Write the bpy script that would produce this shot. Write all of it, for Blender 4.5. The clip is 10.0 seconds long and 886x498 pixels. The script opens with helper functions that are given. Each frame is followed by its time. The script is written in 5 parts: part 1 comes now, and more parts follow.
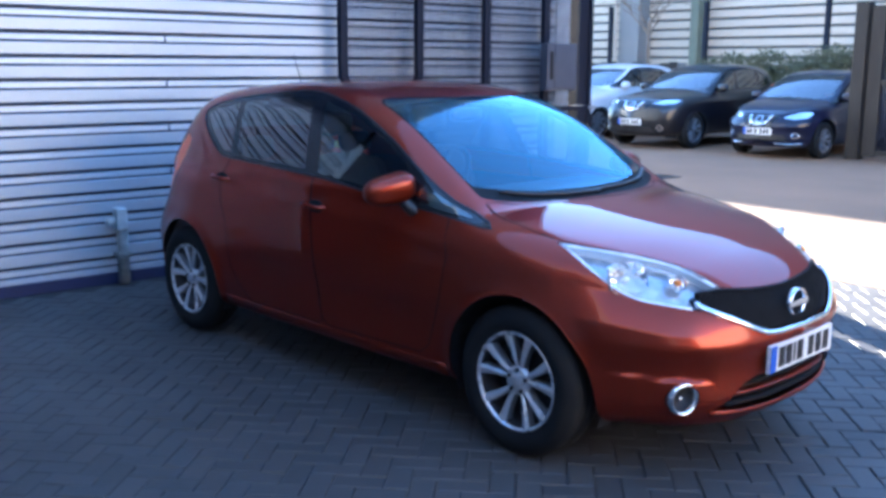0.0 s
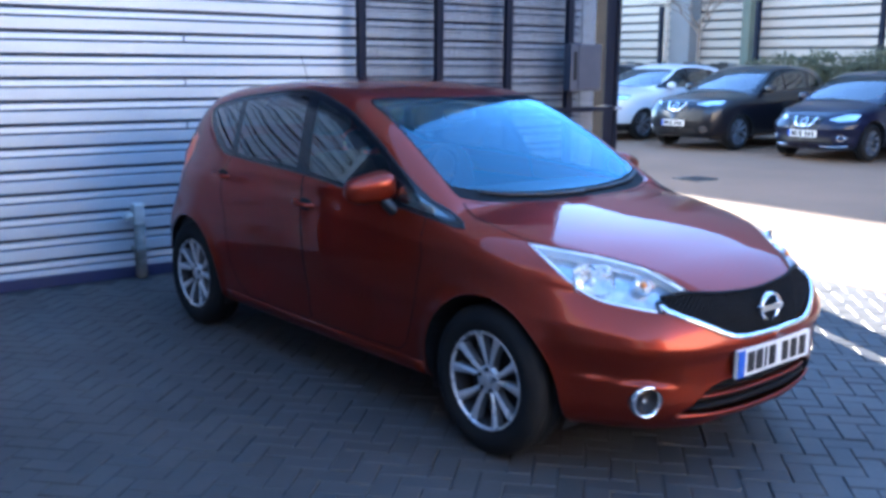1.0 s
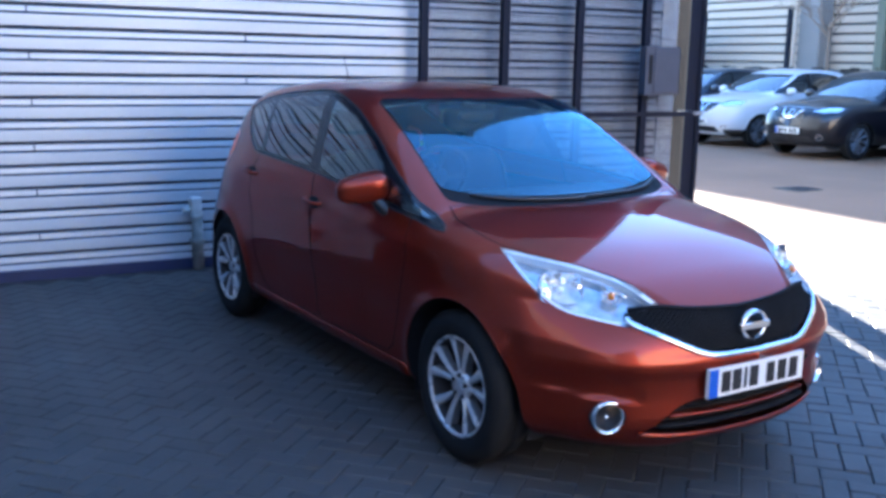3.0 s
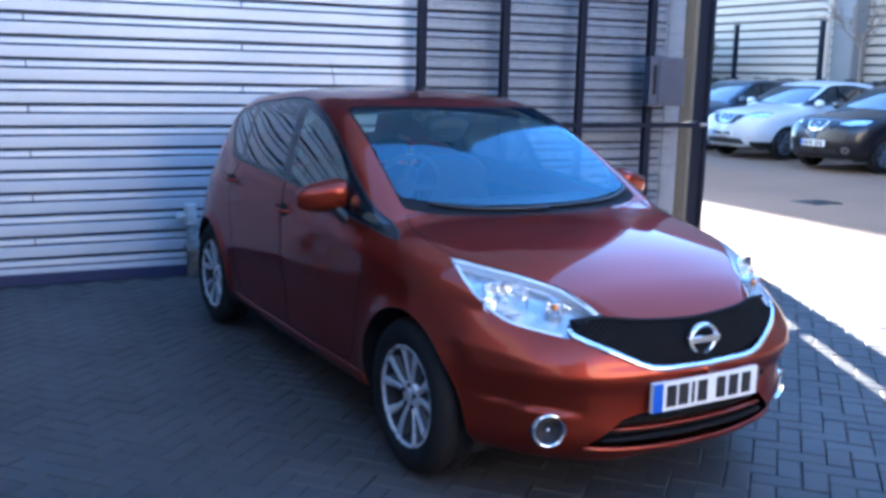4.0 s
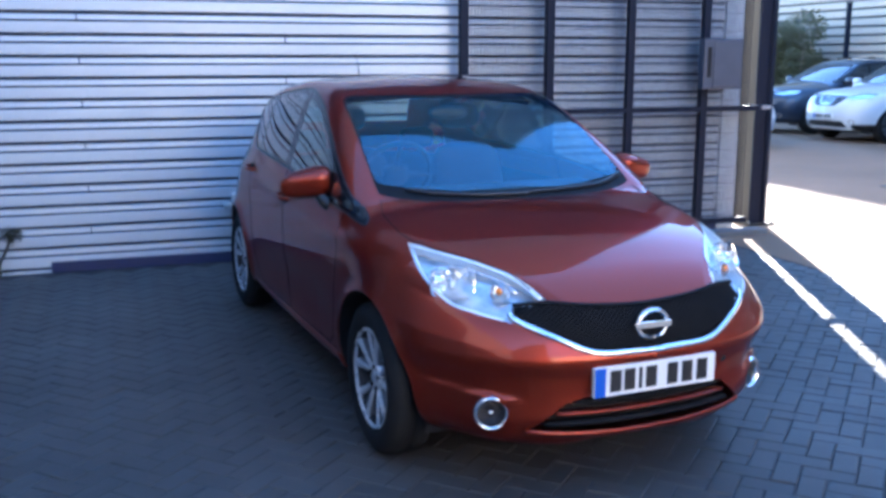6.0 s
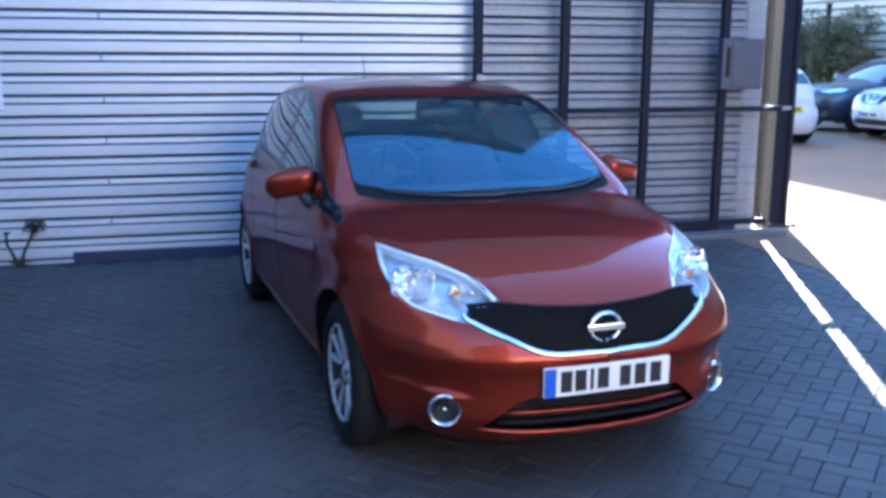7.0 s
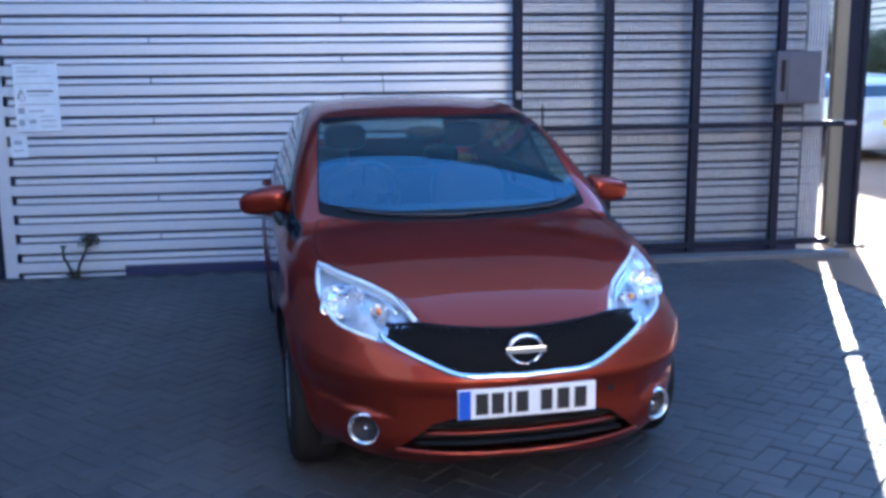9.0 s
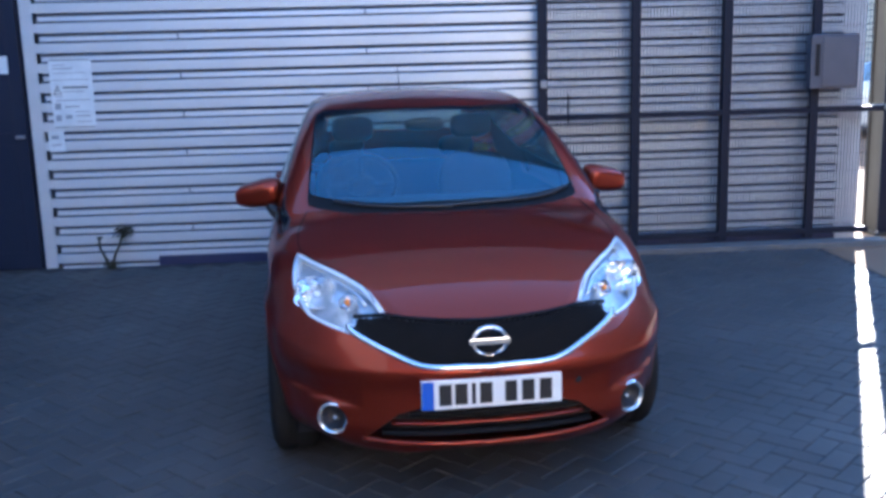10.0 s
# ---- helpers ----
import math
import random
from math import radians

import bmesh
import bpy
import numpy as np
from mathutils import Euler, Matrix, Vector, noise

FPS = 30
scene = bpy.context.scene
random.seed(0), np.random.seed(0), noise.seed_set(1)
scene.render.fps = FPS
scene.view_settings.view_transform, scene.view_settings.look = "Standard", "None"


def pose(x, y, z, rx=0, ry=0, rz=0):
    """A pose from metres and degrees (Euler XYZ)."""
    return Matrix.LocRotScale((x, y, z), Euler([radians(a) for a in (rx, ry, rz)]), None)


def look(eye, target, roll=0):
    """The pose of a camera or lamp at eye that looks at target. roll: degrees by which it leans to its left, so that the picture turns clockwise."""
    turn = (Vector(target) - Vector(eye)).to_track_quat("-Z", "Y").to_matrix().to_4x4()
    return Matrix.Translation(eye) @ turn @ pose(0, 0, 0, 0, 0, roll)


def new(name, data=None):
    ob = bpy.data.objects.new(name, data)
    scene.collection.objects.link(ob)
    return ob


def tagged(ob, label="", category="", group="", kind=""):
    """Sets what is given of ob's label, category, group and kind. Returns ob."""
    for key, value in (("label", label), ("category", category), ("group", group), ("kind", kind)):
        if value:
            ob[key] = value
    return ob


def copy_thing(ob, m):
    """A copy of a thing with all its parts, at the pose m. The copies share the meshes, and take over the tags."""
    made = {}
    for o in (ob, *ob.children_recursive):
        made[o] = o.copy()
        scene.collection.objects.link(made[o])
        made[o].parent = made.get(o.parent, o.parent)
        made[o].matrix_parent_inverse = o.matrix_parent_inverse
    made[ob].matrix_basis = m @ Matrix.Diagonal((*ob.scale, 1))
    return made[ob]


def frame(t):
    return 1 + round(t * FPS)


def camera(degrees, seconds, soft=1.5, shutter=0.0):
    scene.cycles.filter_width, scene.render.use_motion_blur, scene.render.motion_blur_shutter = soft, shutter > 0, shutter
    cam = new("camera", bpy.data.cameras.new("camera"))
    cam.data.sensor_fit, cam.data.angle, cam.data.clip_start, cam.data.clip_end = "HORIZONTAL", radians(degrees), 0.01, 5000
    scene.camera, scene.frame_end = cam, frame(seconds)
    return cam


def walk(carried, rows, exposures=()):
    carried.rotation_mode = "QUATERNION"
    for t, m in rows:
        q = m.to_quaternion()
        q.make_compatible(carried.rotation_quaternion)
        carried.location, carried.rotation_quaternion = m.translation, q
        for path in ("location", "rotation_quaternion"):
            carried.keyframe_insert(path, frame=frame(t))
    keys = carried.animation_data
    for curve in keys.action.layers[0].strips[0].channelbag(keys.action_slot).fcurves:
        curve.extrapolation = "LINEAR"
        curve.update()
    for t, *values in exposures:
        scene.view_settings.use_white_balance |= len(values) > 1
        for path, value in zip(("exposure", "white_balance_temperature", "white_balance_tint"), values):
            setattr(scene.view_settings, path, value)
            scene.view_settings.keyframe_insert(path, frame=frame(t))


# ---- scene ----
# ---- camera ----
cam = camera(49.3, 10.0, 3.5)
PATH = [
    (0, (-0.331, 0.312, 1.576), (0.92, 1.826, 1.198), 0.3),
    (0.5, (-0.185, 0.156, 1.581), (0.979, 1.736, 1.196), 0.7),
    (1, (-0.08, 0.072, 1.584), (1.077, 1.658, 1.204), 0.5),
    (1.5, (0.052, 0.066, 1.574), (1.18, 1.672, 1.184), 0.2),
    (2, (0.196, 0.015, 1.566), (1.31, 1.632, 1.183), 0.3),
    (2.5, (0.32, -0.071, 1.58), (1.366, 1.59, 1.2), 0.2),
    (3, (0.471, -0.226, 1.588), (1.398, 1.505, 1.208), 1.1),
    (4.3, (0.88, -0.397, 1.579), (1.699, 1.391, 1.214), 0.9),
    (4.5, (0.936, -0.437, 1.569), (1.703, 1.371, 1.187), 0.5),
    (5, (1.081, -0.556, 1.593), (1.758, 1.285, 1.202), 0.8),
    (5.5, (1.208, -0.571, 1.568), (1.872, 1.277, 1.19), 0.2),
    (7, (1.653, -0.845, 1.636), (2.175, 1.044, 1.236), 0.3),
    (7.5, (1.809, -0.85, 1.616), (2.286, 1.053, 1.227), -0.0),
    (8, (1.995, -0.885, 1.638), (2.371, 1.039, 1.243), -1.0),
    (8.5, (2.221, -0.966, 1.657), (2.486, 0.974, 1.25), -0.3),
    (9, (2.407, -1.013, 1.657), (2.665, 0.935, 1.288), -0.6),
    (9.5, (2.585, -1.037, 1.659), (2.807, 0.916, 1.288), -0.9),
    (10, (2.799, -1.074, 1.668), (2.906, 0.884, 1.278), -1.6),
]
walk(cam, [(t, look(eye, target, roll)) for t, eye, target, roll in PATH], [(0, 3.68, 5130, 11), (2.5, 3.57, 5050, 11), (5, 3.53, 4990, 11), (7.5, 3.55, 4980, 11), (8.5, 3.45, 5000, 12), (10, 3.27, 5010, 12)])

# ---- light ----
SUN_WAY = Vector((0.43, 0.90, 0.0)).normalized()   # towards the sun, on the ground
SUN_HIGH = 19.5
world = bpy.data.worlds.new("world")
scene.world = world
world.use_nodes = True
sky = world.node_tree.nodes.new("ShaderNodeTexSky")
sky.sky_type, sky.sun_disc = "NISHITA", False
sky.dust_density, sky.air_density, sky.ozone_density = 0.05, 1.0, 2.2
sky.sun_elevation, sky.sun_rotation = radians(SUN_HIGH), math.atan2(SUN_WAY.x, SUN_WAY.y)
background = world.node_tree.nodes["Background"]
background.inputs["Strength"].default_value = 0.10
world.node_tree.links.new(sky.outputs["Color"], background.inputs["Color"])
sun = new("sun", bpy.data.lights.new("sun", "SUN"))
sun.data.energy, sun.data.angle, sun.data.color = 4.6, radians(0.5), (1.0, 0.83, 0.60)
to_sun = Vector((SUN_WAY.x * math.cos(radians(SUN_HIGH)), SUN_WAY.y * math.cos(radians(SUN_HIGH)), math.sin(radians(SUN_HIGH))))
sun.matrix_world = look((0, 0, 30), Vector((0, 0, 30)) - to_sun)

# ---- shapes ----
def table(pairs, blur=0.0, n=3000):
    """A smooth curve through pairs (x, value), as dense arrays for np.interp."""
    xs, ys = np.array([p[0] for p in pairs], float), np.array([p[1] for p in pairs], float)
    d = np.diff(ys) / np.diff(xs)
    m = np.zeros_like(ys)
    for i in range(1, len(ys) - 1):
        if d[i - 1] * d[i] > 0:
            h0, h1 = xs[i] - xs[i - 1], xs[i + 1] - xs[i]
            m[i] = 3 * (h0 + h1) / ((2 * h1 + h0) / d[i - 1] + (h1 + 2 * h0) / d[i])
    m[0], m[-1] = d[0], d[-1]
    q = np.linspace(xs[0], xs[-1], n)
    k = np.clip(np.searchsorted(xs, q) - 1, 0, len(xs) - 2)
    h = xs[k + 1] - xs[k]
    s = (q - xs[k]) / h
    v = ((2 * s**3 - 3 * s**2 + 1) * ys[k] + (s**3 - 2 * s**2 + s) * h * m[k]
         + (3 * s**2 - 2 * s**3) * ys[k + 1] + (s**3 - s**2) * h * m[k + 1])
    if blur:
        # a gentle blur takes the kinks out, so that reflections run smoothly
        step = q[1] - q[0]
        k = np.arange(-int(3 * blur / step), int(3 * blur / step) + 1)
        w = np.exp(-0.5 * (k * step / blur) ** 2)
        m = len(k) // 2
        wide = np.concatenate([v[0] + (v[0] - v[1]) * np.arange(m, 0, -1), v, v[-1] + (v[-1] - v[-2]) * np.arange(1, m + 1)])
        v = np.convolve(wide, w / w.sum(), "valid")
    return q, v


def smax(a, b, k):
    h = np.maximum(k - np.abs(a - b), 0) / k
    return np.maximum(a, b) + h * h * k / 4


class CarShape:
    """A car's outer skin as a closed form: the front looks to -y, the front axle lies at y = 0."""

    def __init__(self, plan, section, nose, tail, bonnet, crown, roof, side, rear_axle, bottom=0.19, curve=0.0, arch=0.355, dent=0.0, sculpt=1.0, belt=1.0, shelf=0.0):
        self.belt, self.dent, self.shelf = belt, dent, shelf
        self.plan, self.section, self.nose, self.tail = table(plan), table(section, 0.03), table(nose, 0.008), table(tail, 0.03)
        self.bonnet, self.roof, self.side = table(bonnet, 0.06), table(roof, 0.06), table(side, 0.18)
        self.crown, self.rear_axle, self.bottom, self.curve, self.arch, self.sculpt = crown, rear_axle, bottom, curve, arch, sculpt
        self.middle = (plan[0][0] + plan[-1][0]) / 2

    def field(self, x, y, z):
        a = np.abs(x)
        push = np.where(y < self.middle, np.interp(z, *self.nose), -np.interp(z, *self.tail))
        ledge = 0.408 + 0.12 * (a - 0.52)
        scoop = np.clip((0.545 - z) / 0.12, 0, 1) / (1 + np.exp(-(z - ledge) / 0.0035))
        push = push + self.dent * scoop * np.clip((a - 0.47) / 0.10, 0, 1) * np.clip((0.80 - a) / 0.10, 0, 1) * (y < 0.3)
        along = y - push
        ends = np.maximum(self.plan[0][0] - along, along - self.plan[0][-1])
        wide = np.interp(along, *self.plan) * np.interp(z, *self.section)
        arc = 0.80 + 0.055 * np.clip(y, -1, 3) - 0.012 * np.clip(y - 1.2, 0, 3) ** 2
        crease = 0.010 / (1 + np.exp(-(z - arc) / 0.018)) - 0.010 * np.clip((z - arc) / 0.25, 0, 1)
        low = -0.016 * np.exp(-((z - 0.47) / 0.10) ** 2) * np.clip((y - 0.35) / 0.4, 0, 1) * np.clip((self.rear_axle - 0.3 - y) / 0.5, 0, 1)
        flare = 0
        for axle in (0.0, self.rear_axle):
            r = np.hypot(y - axle, z - 0.31)
            flare = flare + 0.014 * np.exp(-((r - self.arch) / 0.045) ** 2)
        wide = wide + self.sculpt * (crease * np.clip((y + 0.2) / 0.5, 0, 1) + low) + flare * np.clip((wide - 0.5) / 0.2, 0, 1)
        # bumper shoulder: the skin leans back from a crease up to the lamps
        rim = 0.575 + 0.06 * np.clip((y + 0.75) / 0.45, 0, 1)
        lean = np.where(z > rim, 0.35 - np.clip((z - rim) / 0.11, 0, 1), 0.35 * np.clip((z - 0.40) / np.maximum(rim - 0.40, 0.05), 0, 1))
        wide = wide + self.shelf * lean * np.clip((y + 0.74) / 0.14, 0, 1) * np.clip((-0.16 - y) / 0.22, 0, 1) * np.clip((0.86 - z) / 0.12, 0, 1)
        side = np.maximum((a - wide) * 0.92, ends)
        top = (z - (np.interp(y, *self.bonnet) - self.crown * (a / 0.75) ** 2.5)) * 0.95
        lower = smax(smax(side, top, 0.11), self.bottom - z, 0.10)
        y2 = y - self.curve * (a / 0.66) ** 2
        lid = (z - (np.interp(y2, *self.roof) - 0.036 * (a / 0.6) ** 2)) * 0.88
        rise = np.maximum(z - self.belt, -0.02)
        glass = (a - np.interp(y, *self.side) + 0.40 * rise + 0.12 * np.maximum(rise, 0) ** 2) * 0.92
        green = smax(np.maximum(smax(lid, glass, 0.10), np.maximum(0.05 - y, y - self.plan[0][-1] + 0.1)), self.bottom + 0.05 - z, 0.05)
        return -smax(-lower, -green, 0.035)

    def normals(self, p, e=0.005):
        x, y, z = p[..., 0], p[..., 1], p[..., 2]
        n = np.stack([self.field(x + e, y, z) - self.field(x - e, y, z), self.field(x, y + e, z) - self.field(x, y - e, z),
                      self.field(x, y, z + e) - self.field(x, y, z - e)], -1)
        return n / np.maximum(np.linalg.norm(n, axis=-1, keepdims=True), 1e-9)

    def trace(self, o, d, far=3.2):
        """The far crossing of rays that start inside."""
        lo, hi = np.zeros(d.shape[:-1]), np.full(d.shape[:-1], far)
        for _ in range(26):
            mid = (lo + hi) / 2
            p = o + d * mid[..., None]
            inside = self.field(p[..., 0], p[..., 1], p[..., 2]) < 0
            lo, hi = np.where(inside, mid, lo), np.where(inside, hi, mid)
        return o + d * lo[..., None]

    def skin(self, step=0.012, around=300, y0=0.3, y1=2.5, fan_front=150, fan_rear=100, z0=0.45):
        rows = [(y1, t) for t in np.linspace(math.pi / 2, 0, fan_rear, endpoint=False)]
        rows += [(y, 0.0) for y in np.linspace(y1, y0, int((y1 - y0) / step))]
        rows += [(y0, -t) for t in np.linspace(0, math.pi / 2, fan_front + 1)[1:]]
        yo, tilt = np.array([r[0] for r in rows])[:, None], np.array([r[1] for r in rows])[:, None]
        v = np.linspace(0, 2 * math.pi, around, endpoint=False)[None, :] + 0 * yo
        d = np.stack([np.sin(v) * np.cos(tilt), np.sin(tilt) + 0 * v, np.cos(v) * np.cos(tilt)], -1)
        o = np.stack([0 * v, yo + 0 * v, z0 + 0 * v], -1)
        return self.trace(o, d)

    def front(self, x, z):
        """The skin's y at (x, z), met from ahead."""
        x, z = np.broadcast_arrays(np.asarray(x, float), np.asarray(z, float))
        o = np.stack([x, x * 0 + 0.1, z], -1)
        return self.trace(o, np.broadcast_to(np.array([0.0, -1.0, 0.0]), o.shape), 1.4)[..., 1]

    def flank(self, y, z):
        """The skin's half width at (y, z)."""
        y, z = np.broadcast_arrays(np.asarray(y, float), np.asarray(z, float))
        o = np.stack([y * 0, y, z], -1)
        return self.trace(o, np.broadcast_to(np.array([1.0, 0.0, 0.0]), o.shape), 1.2)[..., 0]

    def over(self, x, y):
        """The skin's height at (x, y)."""
        x, y = np.broadcast_arrays(np.asarray(x, float), np.asarray(y, float))
        o = np.stack([x, y, x * 0 + 0.4], -1)
        return self.trace(o, np.broadcast_to(np.array([0.0, 0.0, 1.0]), o.shape), 1.6)[..., 2]


NOTE = CarShape(
    plan=[(-0.80, 0.0), (-0.795, 0.15), (-0.78, 0.27), (-0.735, 0.44), (-0.66, 0.58), (-0.55, 0.68), (-0.38, 0.77), (-0.12, 0.825), (0.3, 0.842), (1.2, 0.845), (2.2, 0.845),
          (2.6, 0.84), (2.9, 0.80), (3.1, 0.73), (3.2, 0.62), (3.26, 0.42), (3.28, 0.0)],
    section=[(0.1, 0.86), (0.2, 0.925), (0.3, 0.965), (0.45, 0.992), (0.6, 1.0), (0.75, 0.995), (0.9, 0.975), (1.0, 0.945), (1.2, 0.88), (1.6, 0.7)],
    nose=[(0.1, 0.16), (0.2, 0.08), (0.28, 0.03), (0.33, 0.012), (0.40, 0.014), (0.48, 0.008), (0.525, -0.006), (0.55, -0.008), (0.575, 0.002), (0.63, 0.025), (0.70, 0.065), (0.8, 0.16), (0.9, 0.30), (1.1, 0.6)],
    tail=[(0.1, 0.16), (0.3, 0.03), (0.5, 0.0), (0.62, 0.03), (0.75, 0.12), (1.0, 0.22), (1.4, 0.5)],
    bonnet=[(-0.9, 0.62), (-0.8, 0.685), (-0.69, 0.745), (-0.5, 0.825), (-0.3, 0.89), (0.0, 0.95), (0.25, 0.985), (0.5, 1.0), (1.2, 1.02), (2.2, 1.04), (3.4, 1.04)],
    crown=0.05,
    roof=[(-0.3, 0.66), (0.25, 0.975), (0.6, 1.185), (0.95, 1.37), (1.15, 1.44), (1.45, 1.485), (1.8, 1.495), (2.2, 1.475), (2.6, 1.43), (2.85, 1.37), (2.97, 1.25), (3.1, 1.05), (3.25, 0.7)],
    side=[(-0.5, 0.66), (0.2, 0.76), (0.6, 0.79), (1.2, 0.805), (2.0, 0.80), (2.5, 0.765), (2.9, 0.69), (3.2, 0.56)],
    rear_axle=2.6, dent=0.030, shelf=0.055)

# ---- materials ----
def material(name, colour, rough=0.5, metal=0.0, second=None, scale=6.0, fine=90.0, amount=0.5, bump=0.0, coat=0.0, each=0.0, spec=0.5, stretch=(1, 1, 1)):
    """A surface with broad stains, a fine grain, a little relief and, with each, a change from piece to piece."""
    m = bpy.data.materials.new(name)
    m.use_nodes = True
    nodes, links = m.node_tree.nodes, m.node_tree.links
    p = nodes["Principled BSDF"]
    second = second or tuple(c * 0.72 for c in colour)
    where, size = nodes.new("ShaderNodeTexCoord"), nodes.new("ShaderNodeMapping")
    size.inputs["Scale"].default_value = stretch
    links.new(where.outputs["Object"], size.inputs["Vector"])
    big, small = nodes.new("ShaderNodeTexNoise"), nodes.new("ShaderNodeTexNoise")
    for tex, s in ((big, scale), (small, fine)):
        tex.inputs["Scale"].default_value, tex.inputs["Detail"].default_value = s, 5
        links.new(size.outputs["Vector"], tex.inputs["Vector"])
    both = nodes.new("ShaderNodeMath")
    both.operation = "MULTIPLY_ADD"
    links.new(small.outputs["Fac"], both.inputs[0])
    both.inputs[1].default_value = 0.45
    links.new(big.outputs["Fac"], both.inputs[2])
    ramp = nodes.new("ShaderNodeMapRange")
    ramp.inputs["From Min"].default_value, ramp.inputs["From Max"].default_value, ramp.inputs["To Max"].default_value = 0.5, 0.95, amount
    links.new(both.outputs[0], ramp.inputs["Value"])
    mix = nodes.new("ShaderNodeMix")
    mix.data_type = "RGBA"
    mix.inputs["A"].default_value, mix.inputs["B"].default_value = (*colour, 1), (*second, 1)
    links.new(ramp.outputs["Result"], mix.inputs["Factor"])
    out = mix.outputs["Result"]
    if each:
        info, hue = nodes.new("ShaderNodeObjectInfo"), nodes.new("ShaderNodeHueSaturation")
        isle, add, span = nodes.new("ShaderNodeNewGeometry"), nodes.new("ShaderNodeMath"), nodes.new("ShaderNodeMapRange")
        add.operation = "ADD"
        links.new(info.outputs["Random"], add.inputs[0])
        links.new(isle.outputs["Random Per Island"], add.inputs[1])
        span.inputs["From Max"].default_value = 2.0
        span.inputs["To Min"].default_value, span.inputs["To Max"].default_value = 1 - each, 1 + each
        links.new(add.outputs[0], span.inputs["Value"])
        links.new(span.outputs["Result"], hue.inputs["Value"])
        links.new(out, hue.inputs["Color"])
        out = hue.outputs["Color"]
    links.new(out, p.inputs["Base Color"])
    wear = nodes.new("ShaderNodeMapRange")
    wear.inputs["To Min"].default_value, wear.inputs["To Max"].default_value = max(rough - 0.08, 0.02), min(rough + 0.10, 1)
    links.new(big.outputs["Fac"], wear.inputs["Value"])
    links.new(wear.outputs["Result"], p.inputs["Roughness"])
    p.inputs["Metallic"].default_value, p.inputs["Coat Weight"].default_value, p.inputs["Coat Roughness"].default_value = metal, coat, 0.03
    p.inputs["Specular IOR Level"].default_value = spec
    if bump:
        b = nodes.new("ShaderNodeBump")
        b.inputs["Strength"].default_value, b.inputs["Distance"].default_value = bump, 0.004
        links.new(both.outputs[0], b.inputs["Height"])
        links.new(b.outputs["Normal"], p.inputs["Normal"])
    return m


def glass_sheet(name, tint, gloss=(1.0, 1.0, 1.0), rough=0.0, boost=1.45):
    """Thin glass: it lets light straight through, tinted, and mirrors more towards the edge, alike from both sides."""
    m = bpy.data.materials.new(name)
    m.use_nodes = True
    nodes, links = m.node_tree.nodes, m.node_tree.links
    nodes.remove(nodes["Principled BSDF"])
    clear, shine, mix, edge = (nodes.new("ShaderNode" + k) for k in ("BsdfTransparent", "BsdfGlossy", "MixShader", "LayerWeight"))
    clear.inputs["Color"].default_value, shine.inputs["Roughness"].default_value = (*tint, 1), rough
    shine.inputs["Color"].default_value = (*gloss, 1)
    straight = ((boost - 1) / (boost + 1)) ** 2
    edge.inputs["Blend"].default_value = 0.5
    steep, share = nodes.new("ShaderNodeMath"), nodes.new("ShaderNodeMath")
    steep.operation, share.operation = "POWER", "MULTIPLY_ADD"
    steep.inputs[1].default_value, share.inputs[1].default_value, share.inputs[2].default_value = 5.0, 1 - straight, straight
    links.new(edge.outputs["Facing"], steep.inputs[0])
    links.new(steep.outputs[0], share.inputs[0])
    links.new(share.outputs[0], mix.inputs["Fac"])
    links.new(clear.outputs["BSDF"], mix.inputs[1])
    links.new(shine.outputs["BSDF"], mix.inputs[2])
    links.new(mix.outputs["Shader"], nodes["Material Output"].inputs["Surface"])
    return m


def paint(name, colour, dark, metal=0.55, rough=0.36, coat=1.0, edge=(1.0, 1.0, 1.0)):
    """Metallic car paint: a flaked base under clear, mirror-smooth lacquer."""
    m = material(name, colour, rough, metal, dark, 0.8, 900.0, 0.3, 0.0, coat, 0.0, 0.3)
    p = m.node_tree.nodes["Principled BSDF"]
    p.inputs["Coat IOR"].default_value, p.inputs["Coat Roughness"].default_value = 1.38, 0.02
    p.inputs["Specular Tint"].default_value = (*edge, 1)
    return m


COPPER = paint("copper_paint", (0.250, 0.032, 0.013), (0.212, 0.026, 0.011), 0.82, 0.33, coat=0.88, edge=(0.45, 0.16, 0.10))
WHITE_PAINT = paint("white_car_paint", (0.56, 0.57, 0.58), (0.51, 0.52, 0.53), 0.0, 0.3)
BLACK_PAINT = paint("black_car_paint", (0.006, 0.006, 0.009), (0.008, 0.008, 0.010), 0.0, 0.3, 0.9)
NAVY_PAINT = paint("navy_car_paint", (0.005, 0.007, 0.026), (0.006, 0.008, 0.02), 0.0, 0.3, 0.6)
BLUE_PAINT = paint("blue_grey_car_paint", (0.030, 0.040, 0.062), (0.025, 0.033, 0.05), 0.4, 0.3)
TRIM = material("black_trim", (0.012, 0.012, 0.014), 0.4, 0, (0.02, 0.02, 0.022), 20, 300, 0.6, 0.1)
GLOSS_BLACK = material("gloss_black", (0.008, 0.008, 0.010), 0.12, 0, None, 5, 200, 0.4)
RUBBER = material("tyre_rubber", (0.011, 0.011, 0.012), 0.8, 0, (0.018, 0.018, 0.018), 9, 160, 0.8, 0.4, 0, 0, 0.15)
ALLOY = material("wheel_alloy", (0.55, 0.57, 0.60), 0.28, 0.45, (0.42, 0.43, 0.46), 20, 300, 0.5)
# near-black metal: the shade inside the wheels is put into its colour
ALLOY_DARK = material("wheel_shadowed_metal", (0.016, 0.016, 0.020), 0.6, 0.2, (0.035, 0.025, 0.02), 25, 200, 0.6)
